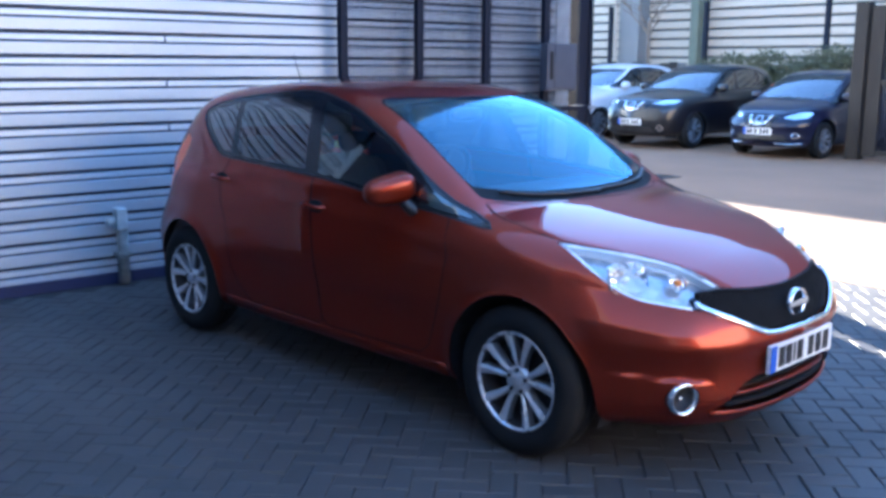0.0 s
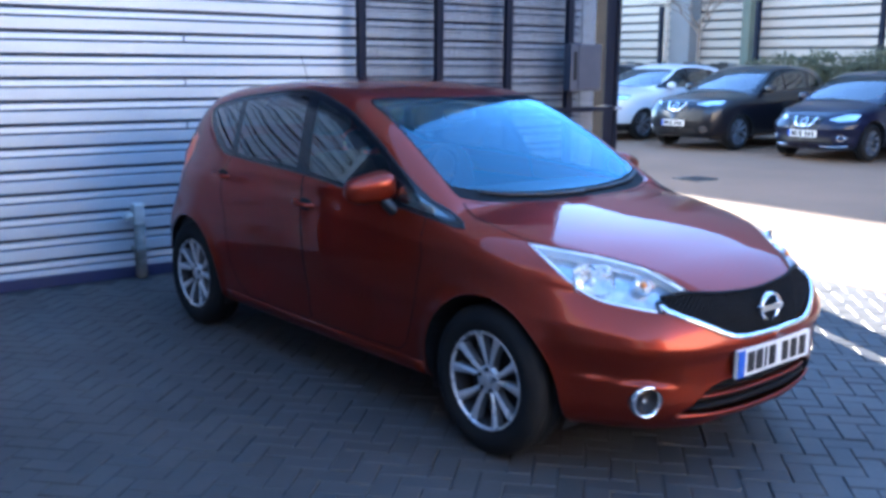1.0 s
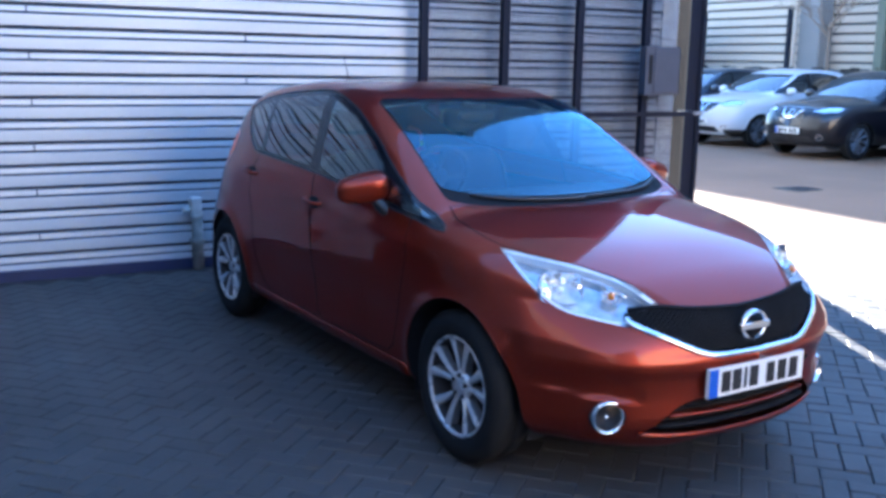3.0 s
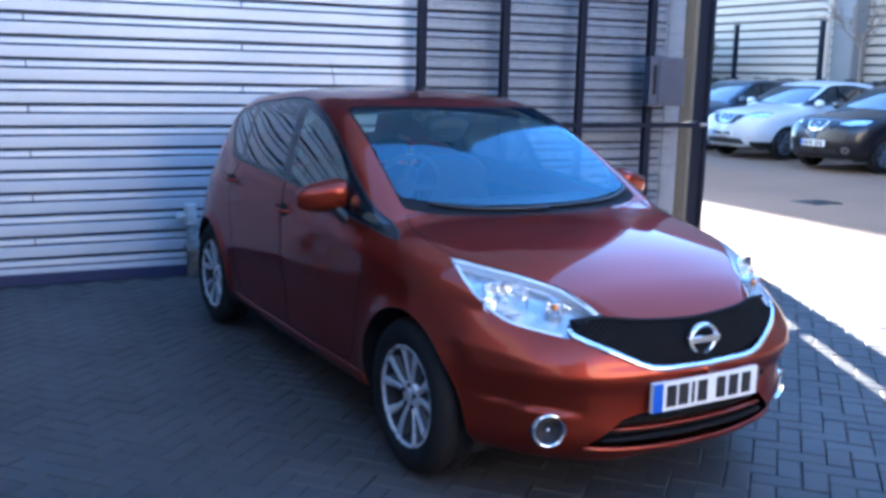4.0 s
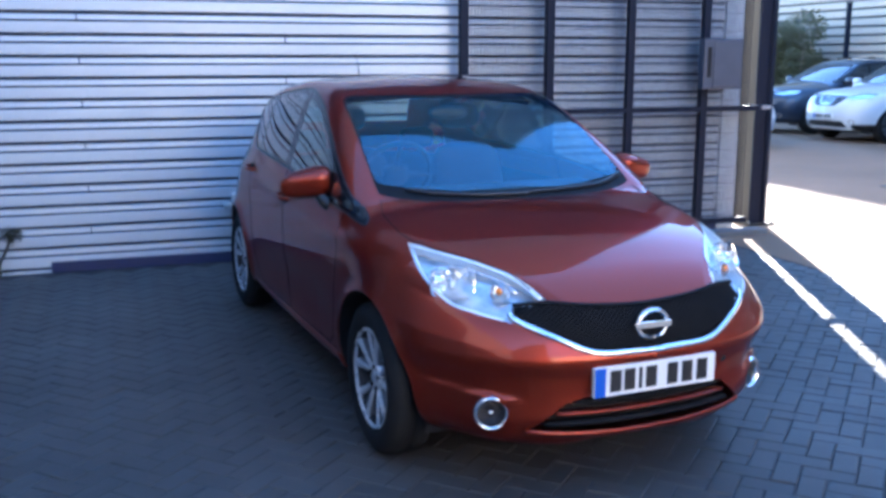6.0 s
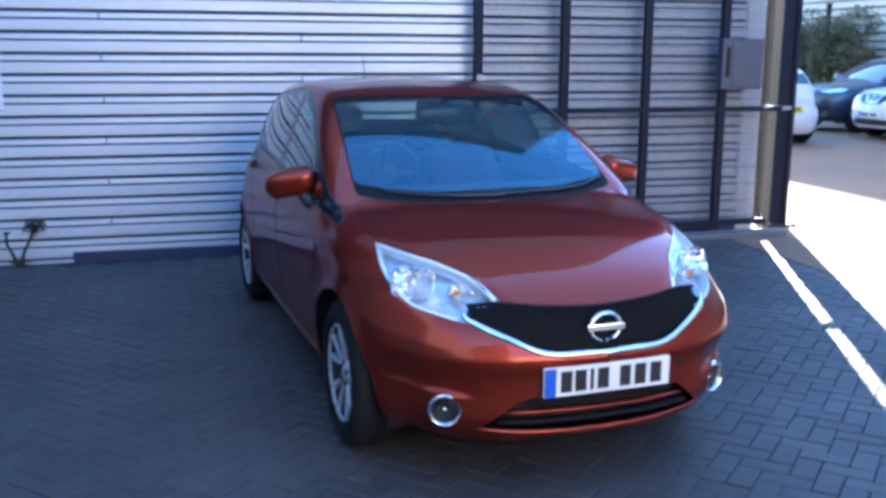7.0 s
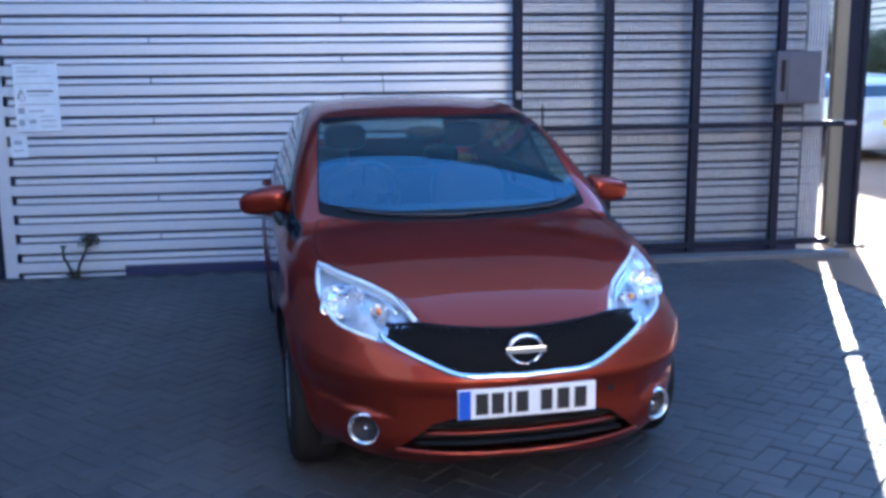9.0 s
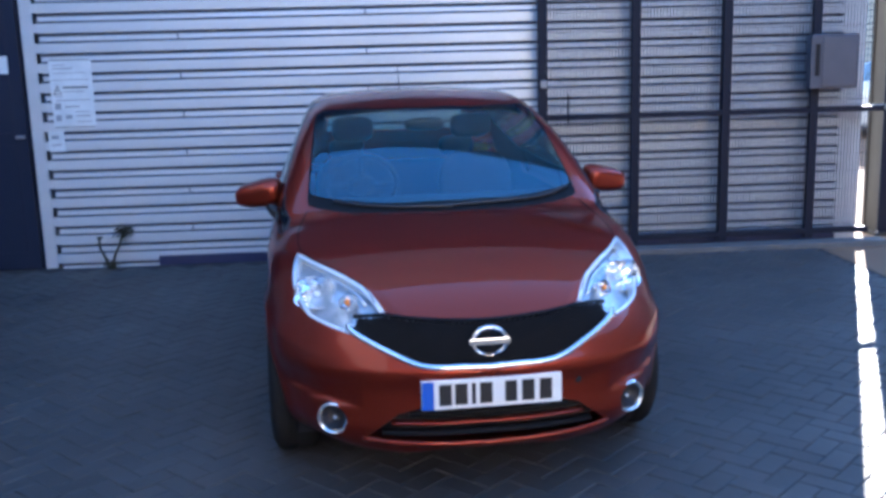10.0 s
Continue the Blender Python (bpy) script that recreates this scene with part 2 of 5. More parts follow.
# darker copy of the wheel alloy, with shade put into its colour
ALLOY_GREY = material("wheel_alloy_shaded", (0.17, 0.18, 0.20), 0.4, 0.4, (0.12, 0.12, 0.13), 20, 200, 0.5)
CHROME = material("chrome", (0.86, 0.87, 0.88), 0.07, 1.0, (0.78, 0.79, 0.80), 15, 300, 0.4)
LAMP_SILVER = material("lamp_reflector", (0.92, 0.93, 0.94), 0.12, 1.0, (0.70, 0.72, 0.75), 30, 200, 0.5)
LAMP_GREY = material("lamp_housing", (0.66, 0.71, 0.75), 0.22, 0.55, (0.36, 0.40, 0.45), 26, 60, 0.9, 0.5)
LAMP_WHITE = material("lamp_light_guide", (0.86, 0.90, 0.93), 0.3, 0.0, (0.78, 0.83, 0.88), 18, 200, 0.6)
AMBER = material("amber_lens", (0.75, 0.22, 0.03), 0.2, 0, (0.60, 0.16, 0.02), 40, 200, 0.4)
RED_LENS = material("red_lens", (0.92, 0.13, 0.02), 0.3, 0, (0.88, 0.18, 0.03), 25, 200, 0.6, 0, 0.0, 0, 0.3)
LENS = glass_sheet("lamp_cover", (0.97, 0.98, 0.99), (1.0, 1.0, 1.0), 0.0, 1.36)
# the blue gloss tint paints a deeper blue sky into the windscreen's reflection
SCREEN = glass_sheet("windscreen_glass", (0.70, 0.80, 0.78), (0.46, 0.77, 1.0), 0.0, 1.90)
SIDE_GLASS = glass_sheet("side_glass", (0.42, 0.52, 0.49), (0.92, 1.0, 0.98), 0.0, 2.5)
DARK_GLASS = glass_sheet("privacy_glass", (0.14, 0.16, 0.17), (1.0, 1.0, 1.0), 0.0, 2.2)
REAR_GLASS = glass_sheet("rear_glass", (0.42, 0.48, 0.46), (1.0, 1.0, 1.0), 0.0, 1.6)
MIRROR = material("mirror_glass", (0.85, 0.86, 0.88), 0.03, 1.0, None, 5, 100, 0.1)
SEAT = material("seat_cloth", (0.022, 0.022, 0.025), 0.9, 0, (0.038, 0.038, 0.042), 30, 400, 0.8, 0.3)
DASH = material("dashboard_plastic", (0.022, 0.022, 0.024), 0.6, 0, (0.035, 0.035, 0.037), 20, 350, 0.7, 0.2)
HEADLINING = material("headlining", (0.30, 0.30, 0.29), 0.95, 0, None, 10, 300, 0.4)
PLATE_WHITE = material("plate_white", (0.78, 0.78, 0.76), 0.35, 0, (0.70, 0.70, 0.68), 12, 200, 0.4)
PLATE_YELLOW = material("plate_yellow", (0.75, 0.55, 0.03), 0.35, 0, None, 12, 200, 0.3)
PLATE_BLUE = material("plate_blue", (0.02, 0.10, 0.50), 0.35, 0, None, 12, 200, 0.3)
INK = material("black_ink", (0.01, 0.01, 0.012), 0.5)
RED_CLOTH = material("red_cloth", (0.80, 0.07, 0.04), 0.85, 0, (0.65, 0.05, 0.03), 15, 200, 0.6, 0.2)
YELLOW_CLOTH = material("yellow_cloth", (0.85, 0.58, 0.05), 0.85, 0, (0.75, 0.48, 0.05), 15, 200, 0.6, 0.2)
CLADDING = material("silver_coated_steel", (0.49, 0.54, 0.585), 0.40, 0.32, (0.37, 0.415, 0.465), 1.6, 40, 0.55, 0.06, 0, 0.03, 0.5, (0.35, 1, 2.5))
CLADDING_FAR = material("far_white_cladding", (0.56, 0.44, 0.32), 0.5, 0, (0.43, 0.345, 0.26), 0.6, 15, 0.5, 0.05, 0, 0.03, 0.5, (1, 0.3, 2))
NAVY_DOOR = material("navy_door_paint", (0.006, 0.012, 0.032), 0.45, 0, (0.010, 0.017, 0.038), 3, 60, 0.6, 0.1, 0, 0, 0.25)
NAVY_SKIRT = material("navy_skirting", (0.010, 0.018, 0.075), 0.55, 0, (0.018, 0.024, 0.06), 5, 60, 0.7, 0.2)
POST_PAINT = material("dark_blue_fence_paint", (0.006, 0.009, 0.020), 0.6, 0.0, (0.011, 0.012, 0.020), 8, 100, 0.6, 0.2, 0, 0, 0.18)
GALVANISED = material("galvanised_steel", (0.30, 0.31, 0.32), 0.5, 0.5, (0.22, 0.22, 0.23), 12, 80, 0.6, 0.15)
RUSTY_BROWN = material("brown_weathered_steel", (0.036, 0.026, 0.017), 0.75, 0.1, (0.020, 0.015, 0.012), 5, 70, 0.9, 0.35, stretch=(1, 1, 0.25))
PAPER = material("sign_paper", (0.60, 0.66, 0.70), 0.5, 0, (0.42, 0.50, 0.55), 7, 60, 0.7)
SIGN_INK = material("sign_ink", (0.05, 0.06, 0.08), 0.6)
SIGN_GREY = material("sign_pale_ink", (0.26, 0.30, 0.36), 0.6)
PIPE_GREY = material("pale_valve_metal", (0.62, 0.66, 0.66), 0.45, 0.3, (0.35, 0.40, 0.40), 14, 120, 0.8, 0.2)
PIPE_STAIN = material("stained_pipe", (0.30, 0.30, 0.29), 0.7, 0.2, (0.10, 0.12, 0.12), 12, 90, 0.9, 0.3)
BRICK = material("paving_block", (0.066, 0.062, 0.060), 0.58, 0, (0.042, 0.040, 0.039), 1.3, 140, 0.9, 0.6, 0, 0.20, 0.32)
SAND = material("jointing_sand", (0.046, 0.043, 0.042), 0.95, 0, (0.030, 0.028, 0.028), 12, 200, 0.8, 0.4)
YARD = material("yard_surface", (0.225, 0.133, 0.074), 0.9, 0, (0.160, 0.097, 0.055), 0.5, 25, 0.8, 0.3)
KERB = material("kerb_concrete", (0.13, 0.125, 0.12), 0.85, 0, (0.085, 0.08, 0.08), 5, 90, 0.8, 0.4)
BARK = material("bark", (0.26, 0.19, 0.13), 0.9, 0, (0.17, 0.12, 0.085), 6, 60, 0.8, 0.5)
LEAF = material("hedge_leaf", (0.100, 0.088, 0.026), 0.7, 0, (0.070, 0.062, 0.022), 4, 60, 0.7, 0, 0, 0.35)
WEED = material("dark_weed", (0.030, 0.032, 0.020), 0.8, 0, (0.045, 0.042, 0.022), 20, 100, 0.7, 0, 0, 0.25)
CONCRETE = material("grey_column", (0.25, 0.23, 0.21), 0.8, 0, (0.21, 0.20, 0.19), 2, 40, 0.7, 0.2)
GREEN_POST = material("green_column", (0.14, 0.15, 0.10), 0.6, 0, (0.10, 0.11, 0.08), 3, 40, 0.6, 0.2)
PALE_WALL = material("pale_render", (0.62, 0.52, 0.40), 0.85, 0, (0.52, 0.43, 0.33), 0.5, 20, 0.6, 0.2)
ROOF = material("grey_roof_sheet", (0.28, 0.28, 0.29), 0.6, 0, (0.2, 0.2, 0.21), 0.6, 20, 0.6, 0.2)
BLACK_VOID = material("dark_inside", (0.006, 0.006, 0.007), 0.9)
FASCIA_GREY = material("dark_fascia_sheet", (0.130, 0.138, 0.145), 0.5, 0, (0.100, 0.106, 0.112), 1.5, 30, 0.6, 0.1)
SHED_GREY = material("grey_shed_sheet", (0.270, 0.270, 0.270), 0.6, 0, (0.215, 0.215, 0.215), 1.5, 30, 0.6, 0.1)
BOX_GREY = material("grey_box_paint", (0.058, 0.066, 0.090), 0.5, 0.1, (0.042, 0.048, 0.066), 6, 80, 0.6, 0.1)


# ---- building blocks ----
def link(name, bm_or_mesh, mat, parent=None, label="", smooth=False):
    if isinstance(bm_or_mesh, bmesh.types.BMesh):
        me = bpy.data.meshes.new(name)
        bm_or_mesh.to_mesh(me)
        bm_or_mesh.free()
    else:
        me = bm_or_mesh
    for one in mat if isinstance(mat, (list, tuple)) else (mat,):
        me.materials.append(one)
    if smooth:
        me.shade_smooth()
    ob = new(name, me)
    if parent:
        ob.parent = parent
    if label:
        ob["label"] = label
    return ob


def part(name, bm, mat, parent, label="", smooth=False):
    return link(name, bm, mat, parent, label, smooth)


def thing(name, label, category, m=None, group="", kind=""):
    ob = new(name)
    if m is not None:
        ob.matrix_world = m
    return tagged(ob, label, category, group, kind)


def box(lo, hi, bevel=0.0, bm=None):
    bm = bm or bmesh.new()
    vs = bmesh.ops.create_cube(bm, size=1)["verts"]
    bmesh.ops.scale(bm, vec=[h - l for l, h in zip(lo, hi)], verts=vs)
    bmesh.ops.translate(bm, vec=[(h + l) / 2 for l, h in zip(lo, hi)], verts=vs)
    if bevel:
        bmesh.ops.bevel(bm, geom=list({e for v in vs for e in v.link_edges}), offset=bevel, segments=2, affect="EDGES", profile=0.6)
    return bm


def tube(points, radius, sides=8, bm=None, radius_end=None):
    """A round bar along points, tapered if radius_end is given."""
    bm = bm or bmesh.new()
    pts = [Vector(p) for p in points]
    rings = []
    for i, p in enumerate(pts):
        way = (pts[min(i + 1, len(pts) - 1)] - pts[max(i - 1, 0)]).normalized()
        a = way.orthogonal().normalized() if not rings else (last_a - way * last_a.dot(way)).normalized()
        last_a = a
        b = way.cross(a)
        r = radius if radius_end is None else radius + (radius_end - radius) * i / (len(pts) - 1)
        rings.append([bm.verts.new(p + (a * math.cos(k * 2 * math.pi / sides) + b * math.sin(k * 2 * math.pi / sides)) * r) for k in range(sides)])
    for r0, r1 in zip(rings, rings[1:]):
        for k in range(sides):
            bm.faces.new((r0[k], r0[(k + 1) % sides], r1[(k + 1) % sides], r1[k]))
    bm.faces.new(rings[0][::-1])
    bm.faces.new(rings[-1])
    return bm


def strip(points, normals, width, height, closed=False, sink=0.002, bm=None):
    """A flat bar that runs over a surface: width across, height proud of it."""
    bm = bm or bmesh.new()
    n = len(points)
    rings = []
    for i in range(n):
        p, nn = Vector(points[i]), Vector(normals[i]).normalized()
        a, b = (points[(i - 1) % n], points[(i + 1) % n]) if closed else (points[max(i - 1, 0)], points[min(i + 1, n - 1)])
        side = nn.cross(Vector(b) - Vector(a)).normalized() * (width / 2)
        rings.append([bm.verts.new(q) for q in (p - side - nn * sink, p - side * 0.8 + nn * height, p + side * 0.8 + nn * height, p + side - nn * sink)])
    pairs = list(zip(rings, rings[1:])) + ([(rings[-1], rings[0])] if closed else [])
    for r0, r1 in pairs:
        for k in range(4):
            bm.faces.new((r0[k], r1[k], r1[(k + 1) % 4], r0[(k + 1) % 4]))
    if not closed:
        bm.faces.new(rings[0])
        bm.faces.new(rings[-1][::-1])
    return bm


def lathe(profile, segments=48, bm=None, axis="X"):
    """Turns (along, radius) pairs round an axis."""
    bm = bm or bmesh.new()
    rings = []
    for along, r in profile:
        ring = []
        for k in range(segments):
            c, s = math.cos(2 * math.pi * k / segments) * r, math.sin(2 * math.pi * k / segments) * r
            ring.append(bm.verts.new((along, c, s) if axis == "X" else (c, s, along)))
        rings.append(ring)
    for r0, r1 in zip(rings, rings[1:]):
        for k in range(segments):
            bm.faces.new((r0[k], r0[(k + 1) % segments], r1[(k + 1) % segments], r1[k]))
    return bm


def blob(radii, power=2.5, segments=24, rings=14, bm=None):
    """A rounded box: a ball with flattened sides."""
    bm = bm or bmesh.new()
    made = bmesh.ops.create_uvsphere(bm, u_segments=segments, v_segments=rings, radius=1)["verts"]
    for v in made:
        k = (abs(v.co.x) ** power + abs(v.co.y) ** power + abs(v.co.z) ** power) ** (1 / power)
        v.co = Vector((v.co.x / k * radii[0], v.co.y / k * radii[1], v.co.z / k * radii[2]))
    return bm


def curve_through(points, per=6, closed=False):
    """A smooth line through points (Catmull-Rom)."""
    pts = [Vector(p) for p in points]
    n, out = len(pts), []
    for i in range(n if closed else n - 1):
        p = [pts[(i + k) % n] if closed else pts[min(max(i + k, 0), n - 1)] for k in (-1, 0, 1, 2)]
        for s in range(per):
            t = s / per
            out.append(0.5 * ((2 * p[1]) + (p[2] - p[0]) * t + (2 * p[0] - 5 * p[1] + 4 * p[2] - p[3]) * t * t + (3 * p[1] - p[0] - 3 * p[2] + p[3]) * t**3))
    return out if closed else out + [pts[-1]]


GRILLE_BLACK = material("grille_plastic", (0.005, 0.005, 0.006), 0.7, 0, None, 20, 200, 0.5, 0, 0, 0, 0.2)
# dark blue-grey that puts the shade of the cladding grooves into colour
GROOVE = material("groove_shade", (0.060, 0.072, 0.105), 0.7, 0, (0.09, 0.10, 0.13), 6, 60, 0.6)


# ---- the place ----
WALL = 7.10        # the front face of the clad wall
PITCH, FOOT = 0.1585, 0.030
HIGH = 8.0         # the eaves
FASCIA = 2.95      # the foot of the unseen dark fascia added over the cladding

tagged(link("ground", box((-400, -400, -0.30), (400, 400, -0.045)), YARD), kind="structure", label="flat yard ground reaching the horizon", category="ground")
# bedding under the block paving and the worn surface of the far yard
tagged(link("paving_bed", box((-5, -4, -0.044), (6.42, 7.2, -0.0072)), SAND), kind="structure", label="dark sand bed under the block paving", category="ground")
tagged(link("yard_surface", box((6.423, -30, -0.044), (80, 80, -0.004)), YARD), kind="structure", label="pale worn yard surface", category="ground")

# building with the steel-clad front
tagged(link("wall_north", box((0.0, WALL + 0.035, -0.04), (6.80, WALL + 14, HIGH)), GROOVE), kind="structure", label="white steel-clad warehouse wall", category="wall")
wall = bpy.data.objects["wall_north"]


def slat_mesh(x0, x1):
    """One course of the cladding: a flat face, a thin groove, a narrow band and a deep groove."""
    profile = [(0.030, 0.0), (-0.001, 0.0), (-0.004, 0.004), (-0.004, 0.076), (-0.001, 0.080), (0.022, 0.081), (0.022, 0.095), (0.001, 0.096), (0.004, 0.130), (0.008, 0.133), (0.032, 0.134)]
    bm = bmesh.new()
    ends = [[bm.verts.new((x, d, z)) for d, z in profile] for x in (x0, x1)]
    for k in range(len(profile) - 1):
        # groove faces take the dark colour, so their shade is painted in
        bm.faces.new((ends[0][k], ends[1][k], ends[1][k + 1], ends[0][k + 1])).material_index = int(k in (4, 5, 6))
    bm.faces.new(ends[0][::-1])
    bm.faces.new(ends[1])
    bmesh.ops.recalc_face_normals(bm, faces=bm.faces)
    me = bpy.data.meshes.new("slat")
    bm.to_mesh(me)
    bm.free()
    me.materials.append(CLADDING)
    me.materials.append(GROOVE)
    return me


SLAT = slat_mesh(0.02, 6.70)
for k in range(-1, int((FASCIA - 0.15) / PITCH)):
    ob = new("slat", SLAT)
    ob.parent = wall
    ob.location = (0, WALL + 0.004, FOOT + 0.008 + k * PITCH)
# the wall itself, in the same shade colour, backs the grooves; jamb and corner trims
jamb = box((-0.115, WALL - 0.006, 0.0), (-0.020, WALL + 0.034, FASCIA), 0.003)
link("jamb", jamb, CLADDING, wall, "flat white jamb")
for k in range(0, 18):
    z = FOOT + k * PITCH
    link("jamb_notch", box((-0.0195, WALL - 0.003, z + 0.012), (0.0190, WALL + 0.034, z + 0.088), 0.002), CLADDING, wall)
link("corner_trim", box((6.705, WALL - 0.008, 0.0), (6.80, WALL + 0.034, FASCIA - 0.002), 0.003), CLADDING, wall, "folded white corner trim")
link("corner_edge", box((6.80, WALL - 0.008, 0.0), (6.890, WALL + 14, HIGH - 0.2), 0.003), CLADDING, wall)
# unseen dark and grey bands, added to shape the bonnet and windscreen reflections
link("fascia", box((0.0, WALL - 0.010, FASCIA), (6.80, WALL + 0.034, 4.3), 0.004), NAVY_DOOR, wall, "unseen dark navy band added over the cladding")
link("upper_panel", box((0.0, WALL - 0.008, 4.302), (6.80, WALL + 0.034, HIGH - 0.2), 0.004), SHED_GREY, wall, "unseen grey panel added over the dark band")
link("eaves", box((-6.0, WALL - 0.012, HIGH - 0.199), (6.95, WALL + 0.033, HIGH + 0.15), 0.004), FASCIA_GREY, wall, "dark eaves flashing")
tagged(link("roof_north", box((-6.1, WALL + 0.034, HIGH + 0.004), (6.9, WALL + 14, HIGH + 0.2)), ROOF), kind="structure", label="grey sheet roof", category="roof")
tagged(link("skirting", box((0.83, WALL - 0.022, -0.004), (6.70, WALL - 0.001, 0.078), 0.003), NAVY_SKIRT), kind="structure", label="dark navy skirting along the wall foot", category="skirting")

for x in (1.13, 2.66):
    for k in range(1, 16):
        if (k + (x > 2)) % 2:
            z = FOOT + 0.008 + k * PITCH
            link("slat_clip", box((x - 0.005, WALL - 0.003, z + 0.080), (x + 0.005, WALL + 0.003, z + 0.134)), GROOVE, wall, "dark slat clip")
# unseen blocks that close the yard's left side, added to cut the sky light
tagged(link("wall_shade_west", box((-6.0, -10.996, -0.04), (-3.0, WALL + 0.034, HIGH)), SHED_GREY), kind="structure", label="unseen grey side block added to hold off sky light", category="wall")
tagged(link("wall_shade_near", box((-2.996, 1.5, -0.04), (-1.6, WALL + 0.034, 5.2)), SHED_GREY), kind="structure", label="unseen grey low block added to shade the wall's left end", category="wall")
# dark door bay beside the cladding
bay = tagged(link("wall_west", box((-6.0, WALL + 0.036, -0.04), (-0.121, WALL + 14, HIGH)), NAVY_DOOR), kind="structure", label="dark navy painted wall bay", category="wall")
door = tagged(link("door_1", box((-1.25, WALL - 0.010, 0.006), (-0.150, WALL + 0.034, 2.35), 0.004), NAVY_DOOR), kind="structure", label="closed dark navy steel door", category="door")
for lo, hi in (((-1.15, 0.15), (-0.25, 1.05)), ((-1.15, 1.15), (-0.25, 2.25))):
    part("door_panel", box((lo[0], WALL - 0.016, lo[1]), (hi[0], WALL - 0.009, hi[1]), 0.004), NAVY_DOOR, door)
part("door_handle", box((-0.235, WALL - 0.055, 1.105), (-0.165, WALL - 0.018, 1.130), 0.006), GALVANISED, door, "grey lever handle")
part("door_label", box((-0.36, WALL - 0.0185, 1.63), (-0.245, WALL - 0.0155, 1.77)), PAPER, door, "small white label")


def notice(name, label, x0, x1, z0, z1, marks, m=(PAPER,)):
    sign = thing(name, label, "sign")
    part("sheet", box((x0, WALL - 0.0115, z0), (x1, WALL - 0.0065, z1)), m[0], sign)
    for ax, az, w, h, mat in marks:
        part("print_bar", box((ax, WALL - 0.0130, az), (ax + w, WALL - 0.0112, az + h)), mat, sign)
    return sign


marks = [(0.078, 1.722, 0.33, 0.007, SIGN_INK), (0.082, 1.183, 0.33, 0.006, SIGN_INK), (0.105, 1.62, 0.26, 0.006, SIGN_GREY), (0.105, 1.43, 0.06, 0.008, SIGN_GREY), (0.095, 1.33, 0.05, 0.05, SIGN_GREY), (0.095, 1.235, 0.045, 0.05, SIGN_GREY), (0.175, 1.255, 0.05, 0.03, SIGN_GREY), (0.085, 1.565, 0.30, 0.006, SIGN_GREY), (0.175, 1.50, 0.20, 0.014, SIGN_INK), (0.175, 1.47, 0.17, 0.008, SIGN_GREY), (0.105, 1.40, 0.28, 0.008, SIGN_GREY), (0.175, 1.345, 0.12, 0.012, SIGN_GREY), (0.26, 1.305, 0.11, 0.007, SIGN_GREY),
         (0.26, 1.27, 0.12, 0.010, SIGN_GREY), (0.26, 1.225, 0.12, 0.007, SIGN_GREY), (0.105, 1.655, 0.16, 0.010, SIGN_GREY), (0.105, 1.685, 0.10, 0.008, SIGN_GREY)]
warning = notice("warning_sign", "faded white warning notice fixed to the cladding", 0.075, 0.415, 1.18, 1.73, marks)
tri = tube([(0.100, WALL - 0.0135, 1.455), (0.160, WALL - 0.0135, 1.455), (0.130, WALL - 0.0135, 1.525), (0.100, WALL - 0.0135, 1.455)], 0.005, 4)
part("warning_triangle", tri, SIGN_INK, warning)
part("warning_mark", box((0.127, WALL - 0.0145, 1.470), (0.133, WALL - 0.0125, 1.500)), SIGN_INK, warning)
notice("small_notice", "small pale notice below the warning sign", 0.015, 0.145, 0.985, 1.155, [(0.04, 1.09, 0.06, 0.03, SIGN_GREY), (0.035, 1.035, 0.08, 0.012, SIGN_GREY)])

# stand pipe at the wall foot beside the car
pipe = thing("standpipe", "pale outlet valve on a stained upright pipe", "pipe")
part("upright", tube([(2.235, WALL - 0.075, 0.0), (2.235, WALL - 0.075, 0.42)], 0.042, 14), PIPE_STAIN, pipe, "stained grey pipe", True)
part("valve", box((2.185, WALL - 0.125, 0.40), (2.265, WALL - 0.030, 0.555), 0.014), PIPE_GREY, pipe, "pale valve body")
part("side_outlet", tube([(2.19, WALL - 0.078, 0.46), (2.125, WALL - 0.078, 0.46)], 0.028, 12), PIPE_GREY, pipe, "", True)
part("clamp", box((2.185, WALL - 0.13, 0.20), (2.285, WALL - 0.006, 0.23), 0.004), PIPE_STAIN, pipe)


def weed():
    """A small scrubby plant: bent stems with a dark clump at the tip."""
    plant = thing("weed", "small dark weed growing at the wall foot", "plant")
    for pts in ([(0.43, 7.03, -0.01), (0.40, 7.02, 0.10), (0.365, 7.02, 0.18), (0.37, 7.02, 0.265)], [(0.46, 7.03, -0.01), (0.48, 7.02, 0.10), (0.53, 7.02, 0.20), (0.565, 7.02, 0.30)]):
        part("stem", tube(curve_through(pts, 5), 0.013, 7, radius_end=0.009), WEED, plant, "", True)
    r = random.Random(8)
    for centre, count, spread in (((0.572, 7.02, 0.308), 260, 0.056), ((0.445, 7.02, 0.025), 140, 0.055), ((0.370, 7.02, 0.262), 12, 0.018)):
        bm = bmesh.new()
        for _ in range(count):
            p = Vector(centre) + Vector((r.gauss(0, 1), r.gauss(0, 0.5), r.gauss(0, 0.8))) * spread * 0.6
            p.z = max(p.z, 0.004)
            a, b = Vector((r.gauss(0, 1), r.gauss(0, 1), r.gauss(0, 1))).normalized() * 0.016, Vector((r.gauss(0, 1), r.gauss(0, 1), r.gauss(0, 1))).normalized() * 0.008
            bm.faces.new([bm.verts.new(p + q) for q in (a, b, -a, -b)])
        part("leaf_clump", bm, WEED, plant)


weed()

# ---- fence in front of the wall ----
RAIL_Z, FENCE_Y, FENCE_TOP = 1.145, 6.945, 3.0


